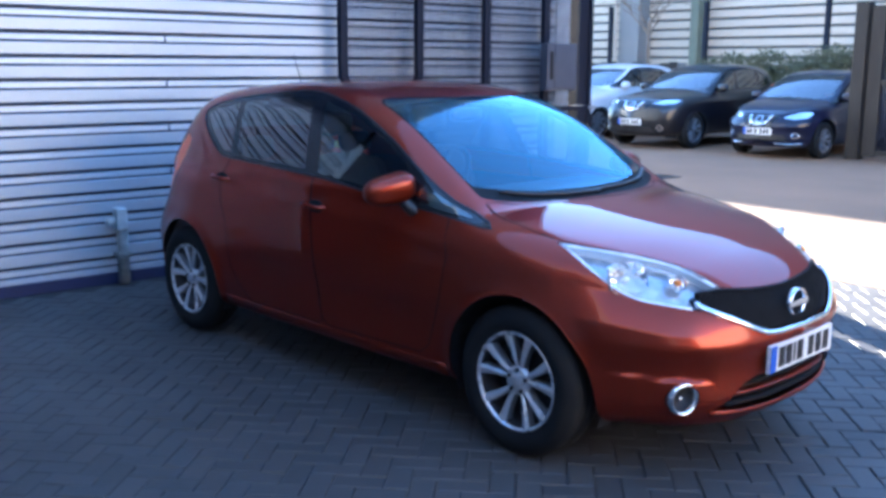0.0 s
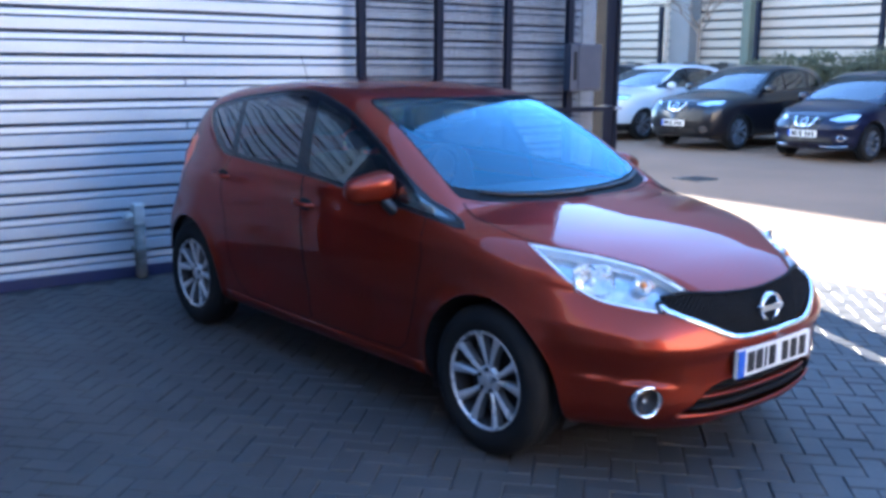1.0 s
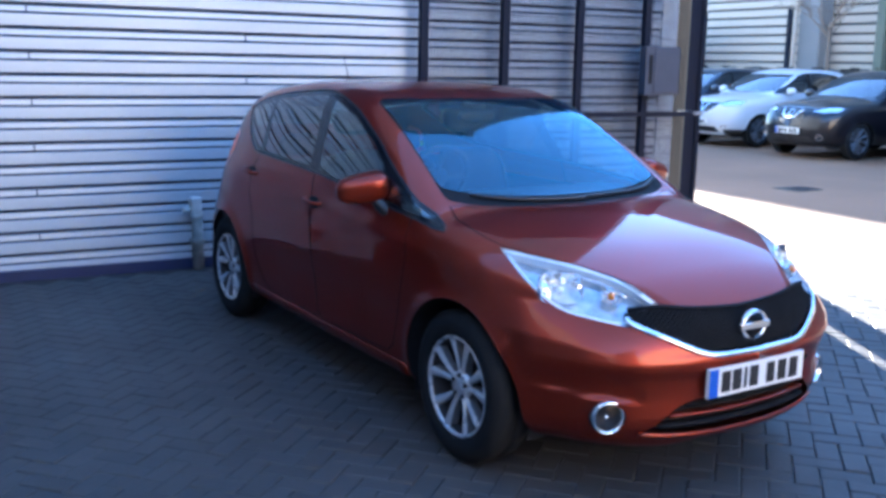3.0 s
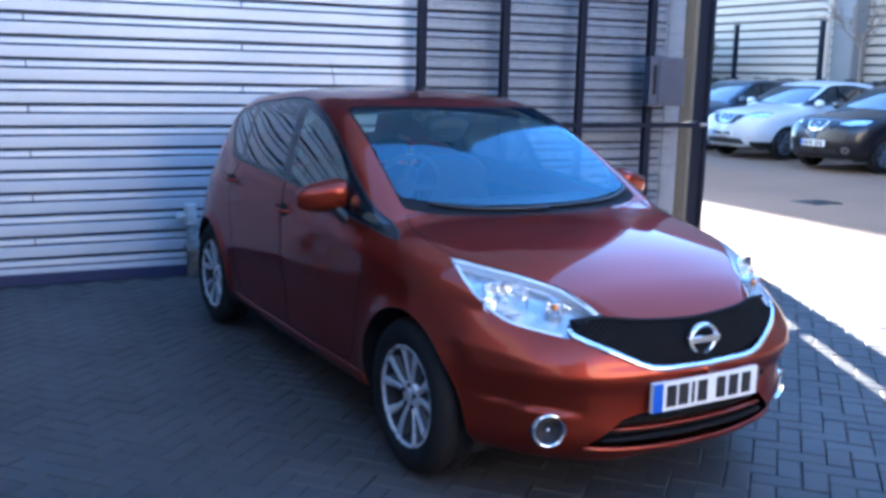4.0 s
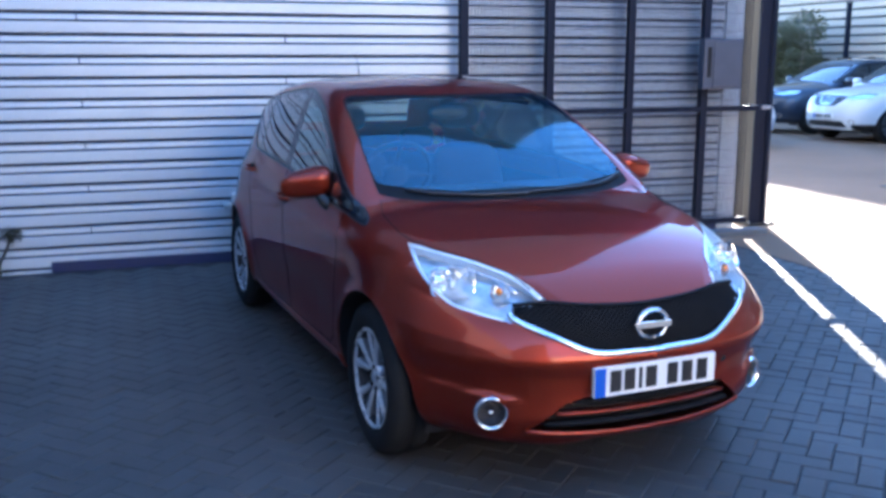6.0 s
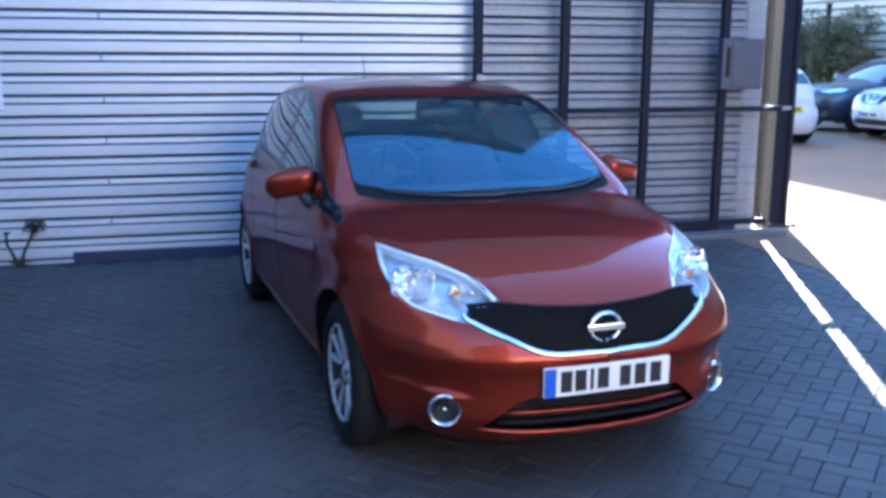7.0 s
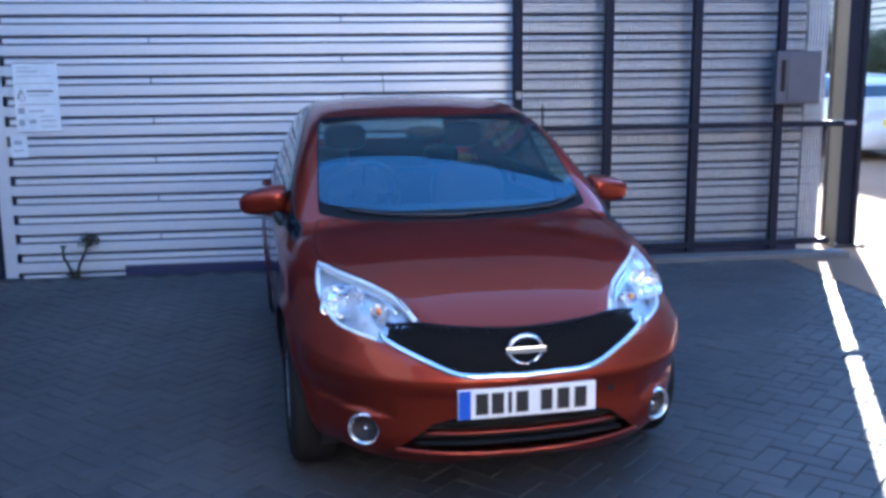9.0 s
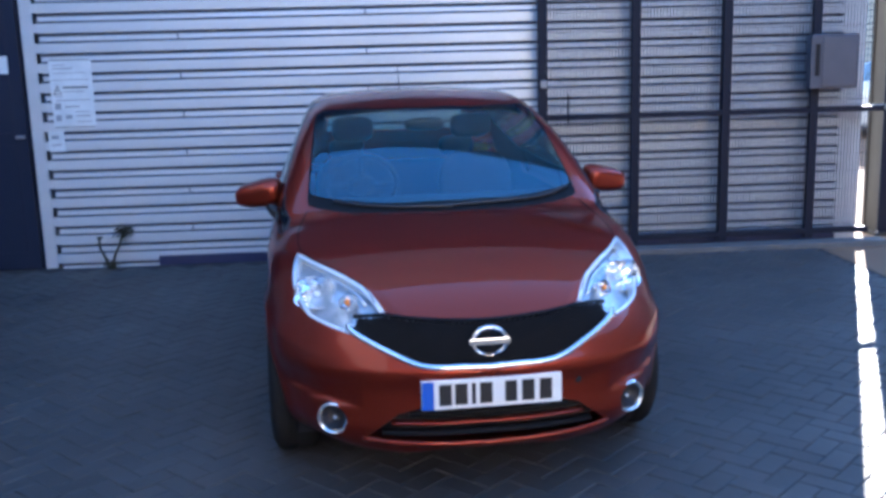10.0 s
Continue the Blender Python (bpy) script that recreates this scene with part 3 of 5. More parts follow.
def fence():
    f = thing("mesh_fence", "dark blue steel gate leaf with fine welded mesh", "fence")
    posts = (4.095, 4.870, 5.640, 6.395)
    for i, x in enumerate(posts):
        lower = 0.05
        part("post", box((x - 0.036, FENCE_Y - 0.03, lower), (x + 0.036, FENCE_Y + 0.03, FENCE_TOP), 0.004), POST_PAINT, f)
    part("padlock", box((4.075, FENCE_Y - 0.065, 1.395), (4.125, FENCE_Y - 0.031, 1.455), 0.008), GALVANISED, f, "small galvanised padlock")
    part("rail", box((4.132, FENCE_Y - 0.028, RAIL_Z - 0.024), (7.06, FENCE_Y + 0.024, RAIL_Z + 0.024), 0.004), POST_PAINT, f)
    part("rail", box((4.132, FENCE_Y - 0.028, 0.085), (6.92, FENCE_Y + 0.024, 0.135), 0.004), POST_PAINT, f)
    part("rail", box((4.132, FENCE_Y - 0.028, FENCE_TOP - 0.06), (7.06, FENCE_Y + 0.024, FENCE_TOP), 0.004), POST_PAINT, f)
    part("drop_bolt", tube([(4.30, FENCE_Y - 0.045, 1.10), (4.30, FENCE_Y - 0.045, 1.34)], 0.008, 8), POST_PAINT, f)
    part("latch", box((7.0, FENCE_Y - 0.05, RAIL_Z - 0.012), (7.10, FENCE_Y + 0.21, RAIL_Z + 0.020), 0.004), GALVANISED, f, "galvanised slide latch")
    # welded mesh, bay by bay
    for x0, x1 in zip(posts, (*posts[1:], 6.92)):
        verts, faces = [], []

        def wire(lo, hi):
            b = len(verts)
            verts.extend((x, y, z) for x in (lo[0], hi[0]) for y in (lo[1], hi[1]) for z in (lo[2], hi[2]))
            faces.extend(tuple(b + k for k in q) for q in ((0, 1, 3, 2), (4, 6, 7, 5), (0, 4, 5, 1), (2, 3, 7, 6)))

        x = x0 + 0.045
        while x < x1 - 0.04:
            wire((x - 0.0037, FENCE_Y - 0.004, 0.13), (x + 0.0037, FENCE_Y, FENCE_TOP - 0.05))
            x += 0.0270
        z = 0.16
        while z < FENCE_TOP - 0.06:
            b = len(verts)
            verts.extend((x, y, zz) for x in (x0 + 0.036, x1 - 0.036) for y in (FENCE_Y + 0.0005, FENCE_Y + 0.004) for zz in (z - 0.0014, z + 0.0014))
            faces.extend(tuple(b + k for k in q) for q in ((0, 1, 5, 4), (2, 6, 7, 3), (1, 3, 7, 5), (0, 4, 6, 2)))
            z += 0.1524
        me = bpy.data.meshes.new("mesh_panel")
        me.from_pydata(verts, [], faces)
        link("mesh_panel", me, POST_PAINT, f, "fine welded wire mesh")
    return f


fence()
tagged(link("kerb", box((4.05, 6.72, -0.01), (7.02, 6.90, 0.045), 0.01), KERB), kind="structure", label="low concrete track kerb below the fence", category="kerb")
bracket = thing("control_box", "grey gate control box on the fence post", "box")
part("case", box((6.30, FENCE_Y - 0.135, 1.325), (6.70, FENCE_Y - 0.034, 1.765), 0.010), BOX_GREY, bracket)
part("case_door", box((6.395, FENCE_Y - 0.145, 1.345), (6.685, FENCE_Y - 0.134, 1.745), 0.006), BOX_GREY, bracket)
part("case_gap", box((6.335, FENCE_Y - 0.1385, 1.43), (6.375, FENCE_Y - 0.1345, 1.69)), BLACK_VOID, bracket)


def gate_post():
    g = thing("gate_post", "tall weathered brown steel gate post", "post")
    x0, x1, y0, y1 = GATE
    part("flange", box((x0, y0, 0), (x1, y0 + 0.02, 3.1), 0.004), POST_PAINT, g, "dark front flange")
    part("flange", box((x0, y1 - 0.02, 0), (x1, y1, 3.1), 0.004), RUSTY_BROWN, g)
    part("web", box((x0 + 0.015, y0 + 0.021, 0), (x1 - 0.015, y1 - 0.021, 3.09)), RUSTY_BROWN, g)
    part("guide_channel", box((x1 - 0.060, y0 - 0.030, 0.03), (x1 - 0.020, y0 - 0.001, 3.08), 0.005), POST_PAINT, g, "dark gate guide channel")
    part("base_plate", box((x0 - 0.05, y0 - 0.06, -0.004), (x1 + 0.07, y1 + 0.05, 0.016), 0.003), RUSTY_BROWN, g)
    for x in (x0 - 0.02, x1 + 0.045):
        for y in (y0 - 0.035, y1 + 0.025):
            part("bolt", tube([(x, y, 0.0), (x, y, 0.04)], 0.012, 6), GALVANISED, g)


FAR_HIGH = 10.5
GATE = (7.150, 7.345, 7.20, 7.48)
gate_post()

# ---- cars ----
def inside(loop, pts):
    """Which 2D points lie within a closed loop."""
    hit = np.zeros(len(pts), bool)
    for (ax, ay), (bx, by) in zip(loop, np.roll(loop, -1, axis=0)):
        cross = (ay > pts[:, 1]) != (by > pts[:, 1])
        with np.errstate(divide="ignore", invalid="ignore"):
            hit ^= cross & (pts[:, 0] < (bx - ax) * (pts[:, 1] - ay) / (by - ay) + ax)
    return hit


def flat(way):
    """Two axes across a way."""
    way = Vector(way).normalized()
    a = way.cross(Vector((0, 0, 1)) if abs(way.z) < 0.9 else Vector((0, 1, 0))).normalized()
    return np.array(a), np.array(way.cross(a))


def score(co, faces, loop, way):
    """Cuts the faces along a loop, seen along a way."""
    a, b = flat(way)
    w = np.array(Vector(way).normalized())
    line = np.array(loop)
    l2, near = np.stack([line @ a, line @ b], -1), (line @ w).min() - 0.3
    first = np.array([co[f[0]] for f in faces])
    u, v = first @ a, first @ b
    lo, hi = l2.min(0) - 0.05, l2.max(0) + 0.05
    pool = [(int(i), u[i], v[i]) for i in np.nonzero((u > lo[0]) & (u < hi[0]) & (v > lo[1]) & (v < hi[1]) & (first @ w > near))[0]]
    for i in range(len(loop)):
        s, e = l2[i], l2[(i + 1) % len(loop)]
        d = e - s
        if np.hypot(*d) < 1e-5:
            continue
        d = d / np.hypot(*d)
        # the line's normal in the flat view, as a plane in space
        nx, ny, nz = -d[1] * a + d[0] * b
        off = -d[1] * s[0] + d[0] * s[1]
        low, high = np.minimum(s, e) - 0.045, np.maximum(s, e) + 0.045
        made = {}
        for j, fu, fv in list(pool):
            if not (low[0] < fu < high[0] and low[1] < fv < high[1]):
                continue
            f = faces[j]
            h = [co[k][0] * nx + co[k][1] * ny + co[k][2] * nz - off for k in f]
            if min(h) > -1e-5 or max(h) < 1e-5:
                continue
            up, down = [], []
            for k in range(len(f)):
                p, q, hp, hq = f[k], f[(k + 1) % len(f)], h[k], h[(k + 1) % len(f)]
                if hp >= -1e-5:
                    up.append(p)
                if hp <= 1e-5:
                    down.append(p)
                if (hp > 1e-5 and hq < -1e-5) or (hp < -1e-5 and hq > 1e-5):
                    key = (min(p, q), max(p, q))
                    if key not in made:
                        t = hp / (hp - hq)
                        made[key] = len(co)
                        co.append(tuple(m + (n - m) * t for m, n in zip(co[p], co[q])))
                    up.append(made[key])
                    down.append(made[key])
            if len(up) > 2 and len(down) > 2:
                faces[j] = up
                faces.append(down)
                c = np.array(co[down[0]])
                pool.append((len(faces) - 1, float(c @ a), float(c @ b)))


def carve(shape, regions, **fine):
    """The skin split into regions: name -> (points, faces). Later regions take from earlier ones."""
    grid = shape.skin(**fine)
    n, k = grid.shape[:2]
    pts = [grid[0, 0], *grid[1:-1].reshape(-1, 3), grid[-1, 0]]
    faces = [(0, 1 + (j + 1) % k, 1 + j) for j in range(k)]
    faces += [(1 + i * k + j, 1 + i * k + (j + 1) % k, 1 + (i + 1) * k + (j + 1) % k, 1 + (i + 1) * k + j) for i in range(n - 3) for j in range(k)]
    last, base = len(pts) - 1, 1 + (n - 3) * k
    faces += [(base + j, base + (j + 1) % k, last) for j in range(k)]
    pts, quads = [tuple(float(c) for c in p) for p in pts], [list(f)[::-1] for f in faces]
    for name, loop, way, *_ in regions:
        score(pts, quads, loop, way)
    co = np.array(pts)
    size = np.array([len(f) for f in quads])
    mid = np.add.reduceat(co[np.concatenate(quads)], np.concatenate([[0], np.cumsum(size)[:-1]])) / size[:, None]
    nor = shape.normals(mid)
    owner = np.zeros(len(quads), int)
    for i, (name, loop, way, *least) in enumerate(regions):
        a, b = flat(way)
        w = np.array(Vector(way).normalized())
        line = np.array(loop)
        ok = inside(np.stack([line @ a, line @ b], -1), np.stack([mid @ a, mid @ b], -1))
        if least:
            ok &= (mid[:, 0] * np.sign(w[0]) > least[0])
        else:
            ok &= (nor @ w > 0.12) & (mid @ w > (line @ w).min() - 0.25)
        owner[ok] = i + 1
    split = {}
    for i, name in enumerate(["body"] + [r[0] for r in regions]):
        own = [quads[j] for j in np.nonzero(owner == i)[0]]
        used = sorted({v for f in own for v in f})
        where = {v: n for n, v in enumerate(used)}
        split[name] = (co[used], [[where[v] for v in f] for f in own])
    return split


def panel(name, shape, piece, mat, parent, label="", sink=0.0, thick=0.0):
    """One region of a skin as a smooth object, sunk along its normals."""
    co, faces = piece
    if not len(faces):
        return None
    nor = shape.normals(co)
    me = bpy.data.meshes.new(name)
    me.from_pydata((co - nor * sink).tolist(), [], faces)
    me.shade_smooth()
    me.normals_split_custom_set_from_vertices(nor.tolist())
    ob = link(name, me, mat, parent, label)
    if thick:
        solid = ob.modifiers.new("thickness", "SOLIDIFY")
        solid.thickness, solid.offset = thick, -1
    return ob


def mirrored(loop):
    return [(-p[0], p[1], p[2]) for p in loop][::-1]


def dense(pts, step=0.04):
    out = []
    for p, q in zip(pts, pts[1:] + pts[:1]):
        k = max(1, int((q - p).length / step))
        out += [p + (q - p) * (i / k) for i in range(k)]
    return out


def on_side(shape, loop, per=4, closed=True):
    pts = curve_through([(0, y, z) for y, z in loop], per, closed) if per > 1 else dense([Vector((0, y, z)) for y, z in loop])
    half = shape.flank([p.y for p in pts], [p.z for p in pts])
    return [(-float(x), p.y, p.z) for x, p in zip(half, pts)]


def on_top(shape, loop, per=4, closed=True):
    pts = curve_through([(x, y, 0) for x, y in loop], per, closed) if per > 1 else dense([Vector((x, y, 0)) for x, y in loop])
    high = shape.over([p.x for p in pts], [p.y for p in pts])
    return [(p.x, p.y, float(z)) for z, p in zip(high, pts)]


def on_front(shape, loop, per=4, closed=True):
    pts = curve_through([(x, 0, z) for x, z in loop], per, closed) if per > 1 else dense([Vector((x, 0, z)) for x, z in loop])
    deep = shape.front([p.x for p in pts], [p.z for p in pts])
    return [(p.x, float(y), p.z) for y, p in zip(deep, pts)]


def over_skin(shape, loop, width, height, closed=False, bm=None):
    pts = np.array([tuple(p) for p in loop])
    return strip(pts.tolist(), shape.normals(pts).tolist(), width, height, closed, 0.002, bm)


def arc_points(y, z, r, n=40):
    return [(y + r * math.cos(2 * math.pi * k / n), z + r * math.sin(2 * math.pi * k / n)) for k in range(n)]


def make_wheel(spokes=5, radius=0.312, rim=0.207, width=0.19, alloy=ALLOY):
    """A wheel with its outer face to -x, centred on the hub."""
    hub = new("wheel")
    w = width / 2
    tyre = lathe([(w - 0.02, rim - 0.01), (w, rim + 0.02), (w, radius - 0.05), (w - 0.02, radius - 0.008), (w - 0.035, radius), (0.012, radius), (0.010, radius - 0.008), (-0.010, radius - 0.008), (-0.012, radius),
                  (-w + 0.035, radius), (-w + 0.018, radius - 0.010), (-w + 0.004, radius - 0.035), (-w - 0.003, (radius + rim) / 2), (-w + 0.003, rim + 0.016), (-w + 0.018, rim - 0.004)], 64)
    part("tyre", tyre, RUBBER, hub, "", True)
    lip = lathe([(-w + 0.016, rim + 0.001), (-w + 0.008, rim - 0.003), (-w + 0.012, rim - 0.007), (-w + 0.02, rim - 0.013)], 64)
    rim_edge = part("rim", lip, alloy, hub, "silver alloy rim", True)
    # barrel and disc are coloured near-black for the shade behind the spokes
    barrel = lathe([(-w + 0.0198, rim - 0.0128), (-w + 0.04, rim - 0.020), (w - 0.02, rim - 0.03)], 64)
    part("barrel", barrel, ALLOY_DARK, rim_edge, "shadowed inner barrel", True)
    back = lathe([(0.015, 0.0), (0.015, rim - 0.02)], 40)
    part("brake_disc", back, ALLOY_DARK, hub, "brake disc coloured dark as in the spokes' shade")
    for s in range(spokes):
        middle = 2 * math.pi * s / spokes + 0.35
        for lean in (-1, 1):
            bm = bmesh.new()
            rows = []
            for r, off, half, depth in ((0.030, 0.34, 0.0095, -0.060), (0.070, 0.215, 0.0105, -0.065), (0.110, 0.235, 0.0130, -0.071), (0.155, 0.270, 0.0165, -0.076), (rim - 0.006, 0.300, 0.0215, -0.080)):
                ang = middle + lean * off
                out = Vector((0, math.cos(ang), math.sin(ang)))
                side = Vector((0, -math.sin(ang), math.cos(ang)))
                c = out * r
                rows.append([bm.verts.new(c + side * (half * k) + Vector((d, 0, 0))) for k, d in ((-1.2, depth + 0.040), (-1, depth + 0.008), (-0.25 * lean - 0.25, depth), (-0.25 * lean + 0.25, depth), (1, depth + 0.008), (1.2, depth + 0.040))])
            for r0, r1 in zip(rows, rows[1:]):
                for k in range(5):
                    # the spokes' flanks get the shaded alloy, their faces the plain one
                    bm.faces.new((r0[k], r0[k + 1], r1[k + 1], r1[k])).material_index = int(k in (0, 4))
            bmesh.ops.recalc_face_normals(bm, faces=bm.faces)
            part("spoke", bm, (alloy, ALLOY_GREY), hub)
    cap = lathe([(-0.045, 0.062), (-0.062, 0.058), (-0.066, 0.045), (-0.060, 0.030), (-0.066, 0.028), (-0.068, 0.012), (-0.068, 0.0)], 32)
    part("hub_cap", cap, alloy, hub, "", True)
    for s in range(5):
        ang = 2 * math.pi * s / 5 + 0.35
        bolt = lathe([(-0.072, 0.0), (-0.072, 0.008), (-0.060, 0.010)], 10)
        bmesh.ops.translate(bolt, vec=(0, math.cos(ang) * 0.046, math.sin(ang) * 0.046), verts=bolt.verts)
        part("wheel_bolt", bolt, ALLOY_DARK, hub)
    return hub


def add_wheels(car, hubs, **spec):
    first = make_wheel(**spec)
    first.parent = car
    for i, (x, y) in enumerate(hubs):
        m = pose(x, y, spec.get("radius", 0.312), 0 if x < 0 else 40 * i, 0, 0 if x < 0 else 180)
        if i:
            ob = copy_thing(first, m)
            ob.parent = car
        else:
            first.matrix_basis = m


def number_plate(car, shape, z, yellow=False, bars=True, y=None):
    """A flat plate with its characters as plain bars."""
    front = (float(shape.front(0.0, z)) if y is None else y) - 0.012
    plate = part("number_plate", box((-0.26, front - 0.005, z - 0.0555), (0.26, front + 0.012, z + 0.0555), 0.004), PLATE_YELLOW if yellow else PLATE_WHITE, car, "white number plate with a blue end band")
    if bars:
        part("plate_band", box((-0.258, front - 0.0075, z - 0.053), (-0.214, front - 0.004, z + 0.053)), PLATE_BLUE, plate, "blue end band")
        for x, w in ((-0.172, 0.046), (-0.114, 0.046), (-0.068, 0.014), (-0.022, 0.046), (0.070, 0.044), (0.134, 0.046), (0.200, 0.046)):
            part("plate_bar", box((x - w / 2, front - 0.0075, z - 0.0395), (x + w / 2, front - 0.004, z + 0.0395)), INK, plate)
    return plate


def arch_liner(car, shape, y, side, r=0.366):
    bm = bmesh.new()
    rows = []
    for k in range(29):
        ang = radians(-20 + 220 * k / 28)
        cy, cz = y + r * math.cos(ang), 0.31 + r * math.sin(ang)
        skin = float(shape.flank(cy, max(cz, 0.24))) - 0.006
        rows.append([bm.verts.new((side * x, cy, cz)) for x in (0.45, (0.45 + skin) / 2, skin)])
    for r0, r1 in zip(rows, rows[1:]):
        for k in range(2):
            bm.faces.new((r0[k], r0[k + 1], r1[k + 1], r1[k]))
    bm.faces.new([row[0] for row in rows])
    part("arch_liner", bm, TRIM, car, "black plastic wheel-arch liner")


def seat(car, x, y):
    """A front seat: cushion, back and headrest."""
    s = part("seat", blob((0.25, 0.25, 0.10), 4), SEAT, car, "dark cloth seat", True)
    s.location = (x, y, 0.52)
    back = part("backrest", blob((0.225, 0.075, 0.28), 4), SEAT, s, "", True)
    back.matrix_basis = pose(0, 0.28, 0.31, -18)
    rest = part("headrest", blob((0.125, 0.050, 0.075), 3.5), SEAT, s, "", True)
    rest.matrix_basis = pose(0, 0.43, 0.735, -12)
    return s


NOTE_DLO = [(0.19, 0.908), (0.5, 0.945), (1.035, 1.0), (1.38, 1.028), (2.155, 1.058), (2.29, 1.072), (2.48, 1.150), (2.645, 1.255), (2.625, 1.312), (2.33, 1.375), (1.9, 1.418),
            (1.66, 1.432), (1.45, 1.412), (1.17, 1.345), (0.88, 1.228), (0.69, 1.130), (0.42, 0.998)]
NOTE_PANES = {
    "quarter_light": [(0.30, 0.938), (0.50, 0.962), (0.585, 0.975), (0.612, 1.03), (0.590, 1.052)],
    "front_window": [(0.665, 0.985), (1.0, 1.017), (1.335, 1.045), (1.40, 1.21), (1.465, 1.385), (1.17, 1.320), (0.88, 1.203), (0.73, 1.122)],
    "rear_window_pane": [(1.455, 1.055), (1.8, 1.067), (2.10, 1.078), (2.16, 1.20), (2.215, 1.355), (1.9, 1.39), (1.66, 1.405), (1.58, 1.40)],
    "rear_quarter": [(2.190, 1.090), (2.275, 1.096), (2.45, 1.172), (2.605, 1.268), (2.585, 1.295), (2.27, 1.350)],
}


def front_lamp(shape, car, split, key, side, loop, way):
    """A headlamp: clear cover over a grey housing with faceted reflectors and white edge guides."""
    housing = panel("headlight", shape, split[key], LAMP_GREY, car, "clear headlight with bright reflectors", 0.050)
    panel("lens", shape, split[key], LENS, housing, "clear lamp cover")
    out = np.array(Vector(way).normalized())
    line = np.array(loop)
    line = shape.trace(line - out * 0.2, np.broadcast_to(out, line.shape), 0.5)
    nor = shape.normals(line)
    heart = line.mean(0)

    def guide(name, rows, inset, depth, wide, mat, label):
        pts, ns = line[rows], nor[rows]
        pts = pts + (heart - pts) * inset - ns * depth
        part(name, strip(pts.tolist(), ns.tolist(), wide, 0.003, False, 0.004), mat, housing, label, True)

    shell = bmesh.new()
    tops = [shell.verts.new(p) for p in line - nor * 0.002]
    feet = [shell.verts.new(p) for p in line - nor * 0.051]
    for k in (k for k in range(len(line)) if k not in (16, 17, 18)):
        shell.faces.new((tops[k], tops[k - 1], feet[k - 1], feet[k]))
    part("side_wall", shell, LAMP_WHITE, housing, "pale inner side wall", True)
    last = len(line)
    guide("upper_guide", list(range(18, last)) + [0], 0.06, 0.004, 0.022, LAMP_WHITE, "white light guide")
    guide("lower_guide", list(range(1, 16)), 0.05, 0.004, 0.014, LAMP_WHITE, "white light guide")
    guide("inner_frame", list(range(19, last - 3)), 0.30, 0.016, 0.012, CHROME, "chrome inner frame")
    chips = random.Random(21)
    for (x, y, z), r, sides, long in (((0.622, -0.392, 0.774), 0.058, 20, 1.35), ((0.497, -0.530, 0.760), 0.028, 12, 1.2)):
        bowl = lathe([(-0.050, r * 0.18), (-0.046, r * 0.40), (-0.036, r * 0.62), (-0.020, r * 0.84), (0.004, r), (0.009, r * 1.06), (-0.004, r * 1.10)], sides, axis="Z")
        for v in bowl.verts:
            # pressed facets in a squarish bowl, wider than it is high
            ang = math.atan2(v.co.y, v.co.x)
            square = (abs(math.cos(ang)) ** 4 + abs(math.sin(ang)) ** 4) ** -0.25
            v.co.x, v.co.y = v.co.x * square * long, v.co.y * square
            if v.co.z < 0.003:
                v.co += Vector((chips.gauss(0, 0.002), chips.gauss(0, 0.002), chips.gauss(0, 0.0055)))
        aim = Vector((side * 0.36, -0.85, 0.38))
        bowl.transform(Matrix.Translation((side * x, y, z)) @ aim.to_track_quat("Z", "Y").to_matrix().to_4x4())
        part("reflector", bowl, LAMP_SILVER, housing, "faceted bright reflector bowl")
        if r > 0.05:
            bulb = tube([Vector((side * x, y, z)) - aim * 0.045, Vector((side * x, y, z)) - aim * 0.004], 0.011, 10)
            part("bulb", bulb, LAMP_WHITE, housing, "pale lamp bulb", True)
    amber = blob((0.011, 0.013, 0.013), 2.2, 16, 10)
    bmesh.ops.translate(amber, vec=(side * 0.502, -0.535, 0.763), verts=amber.verts)
    part("indicator", amber, AMBER, housing, "small amber indicator bulb", True)
    return housing


def mirror_shell(side):
    """A mirror's shell, slimmer towards its outer end."""
    bm = blob((0.118, 0.062, 0.060), 3.4, 32, 20)
    for v in bm.verts:
        u = side * v.co.x / 0.118
        v.co.z *= 1.0 - 0.16 * u
        v.co.y *= 1.0 - 0.20 * u
        v.co.z -= 0.010 * u
    return bm


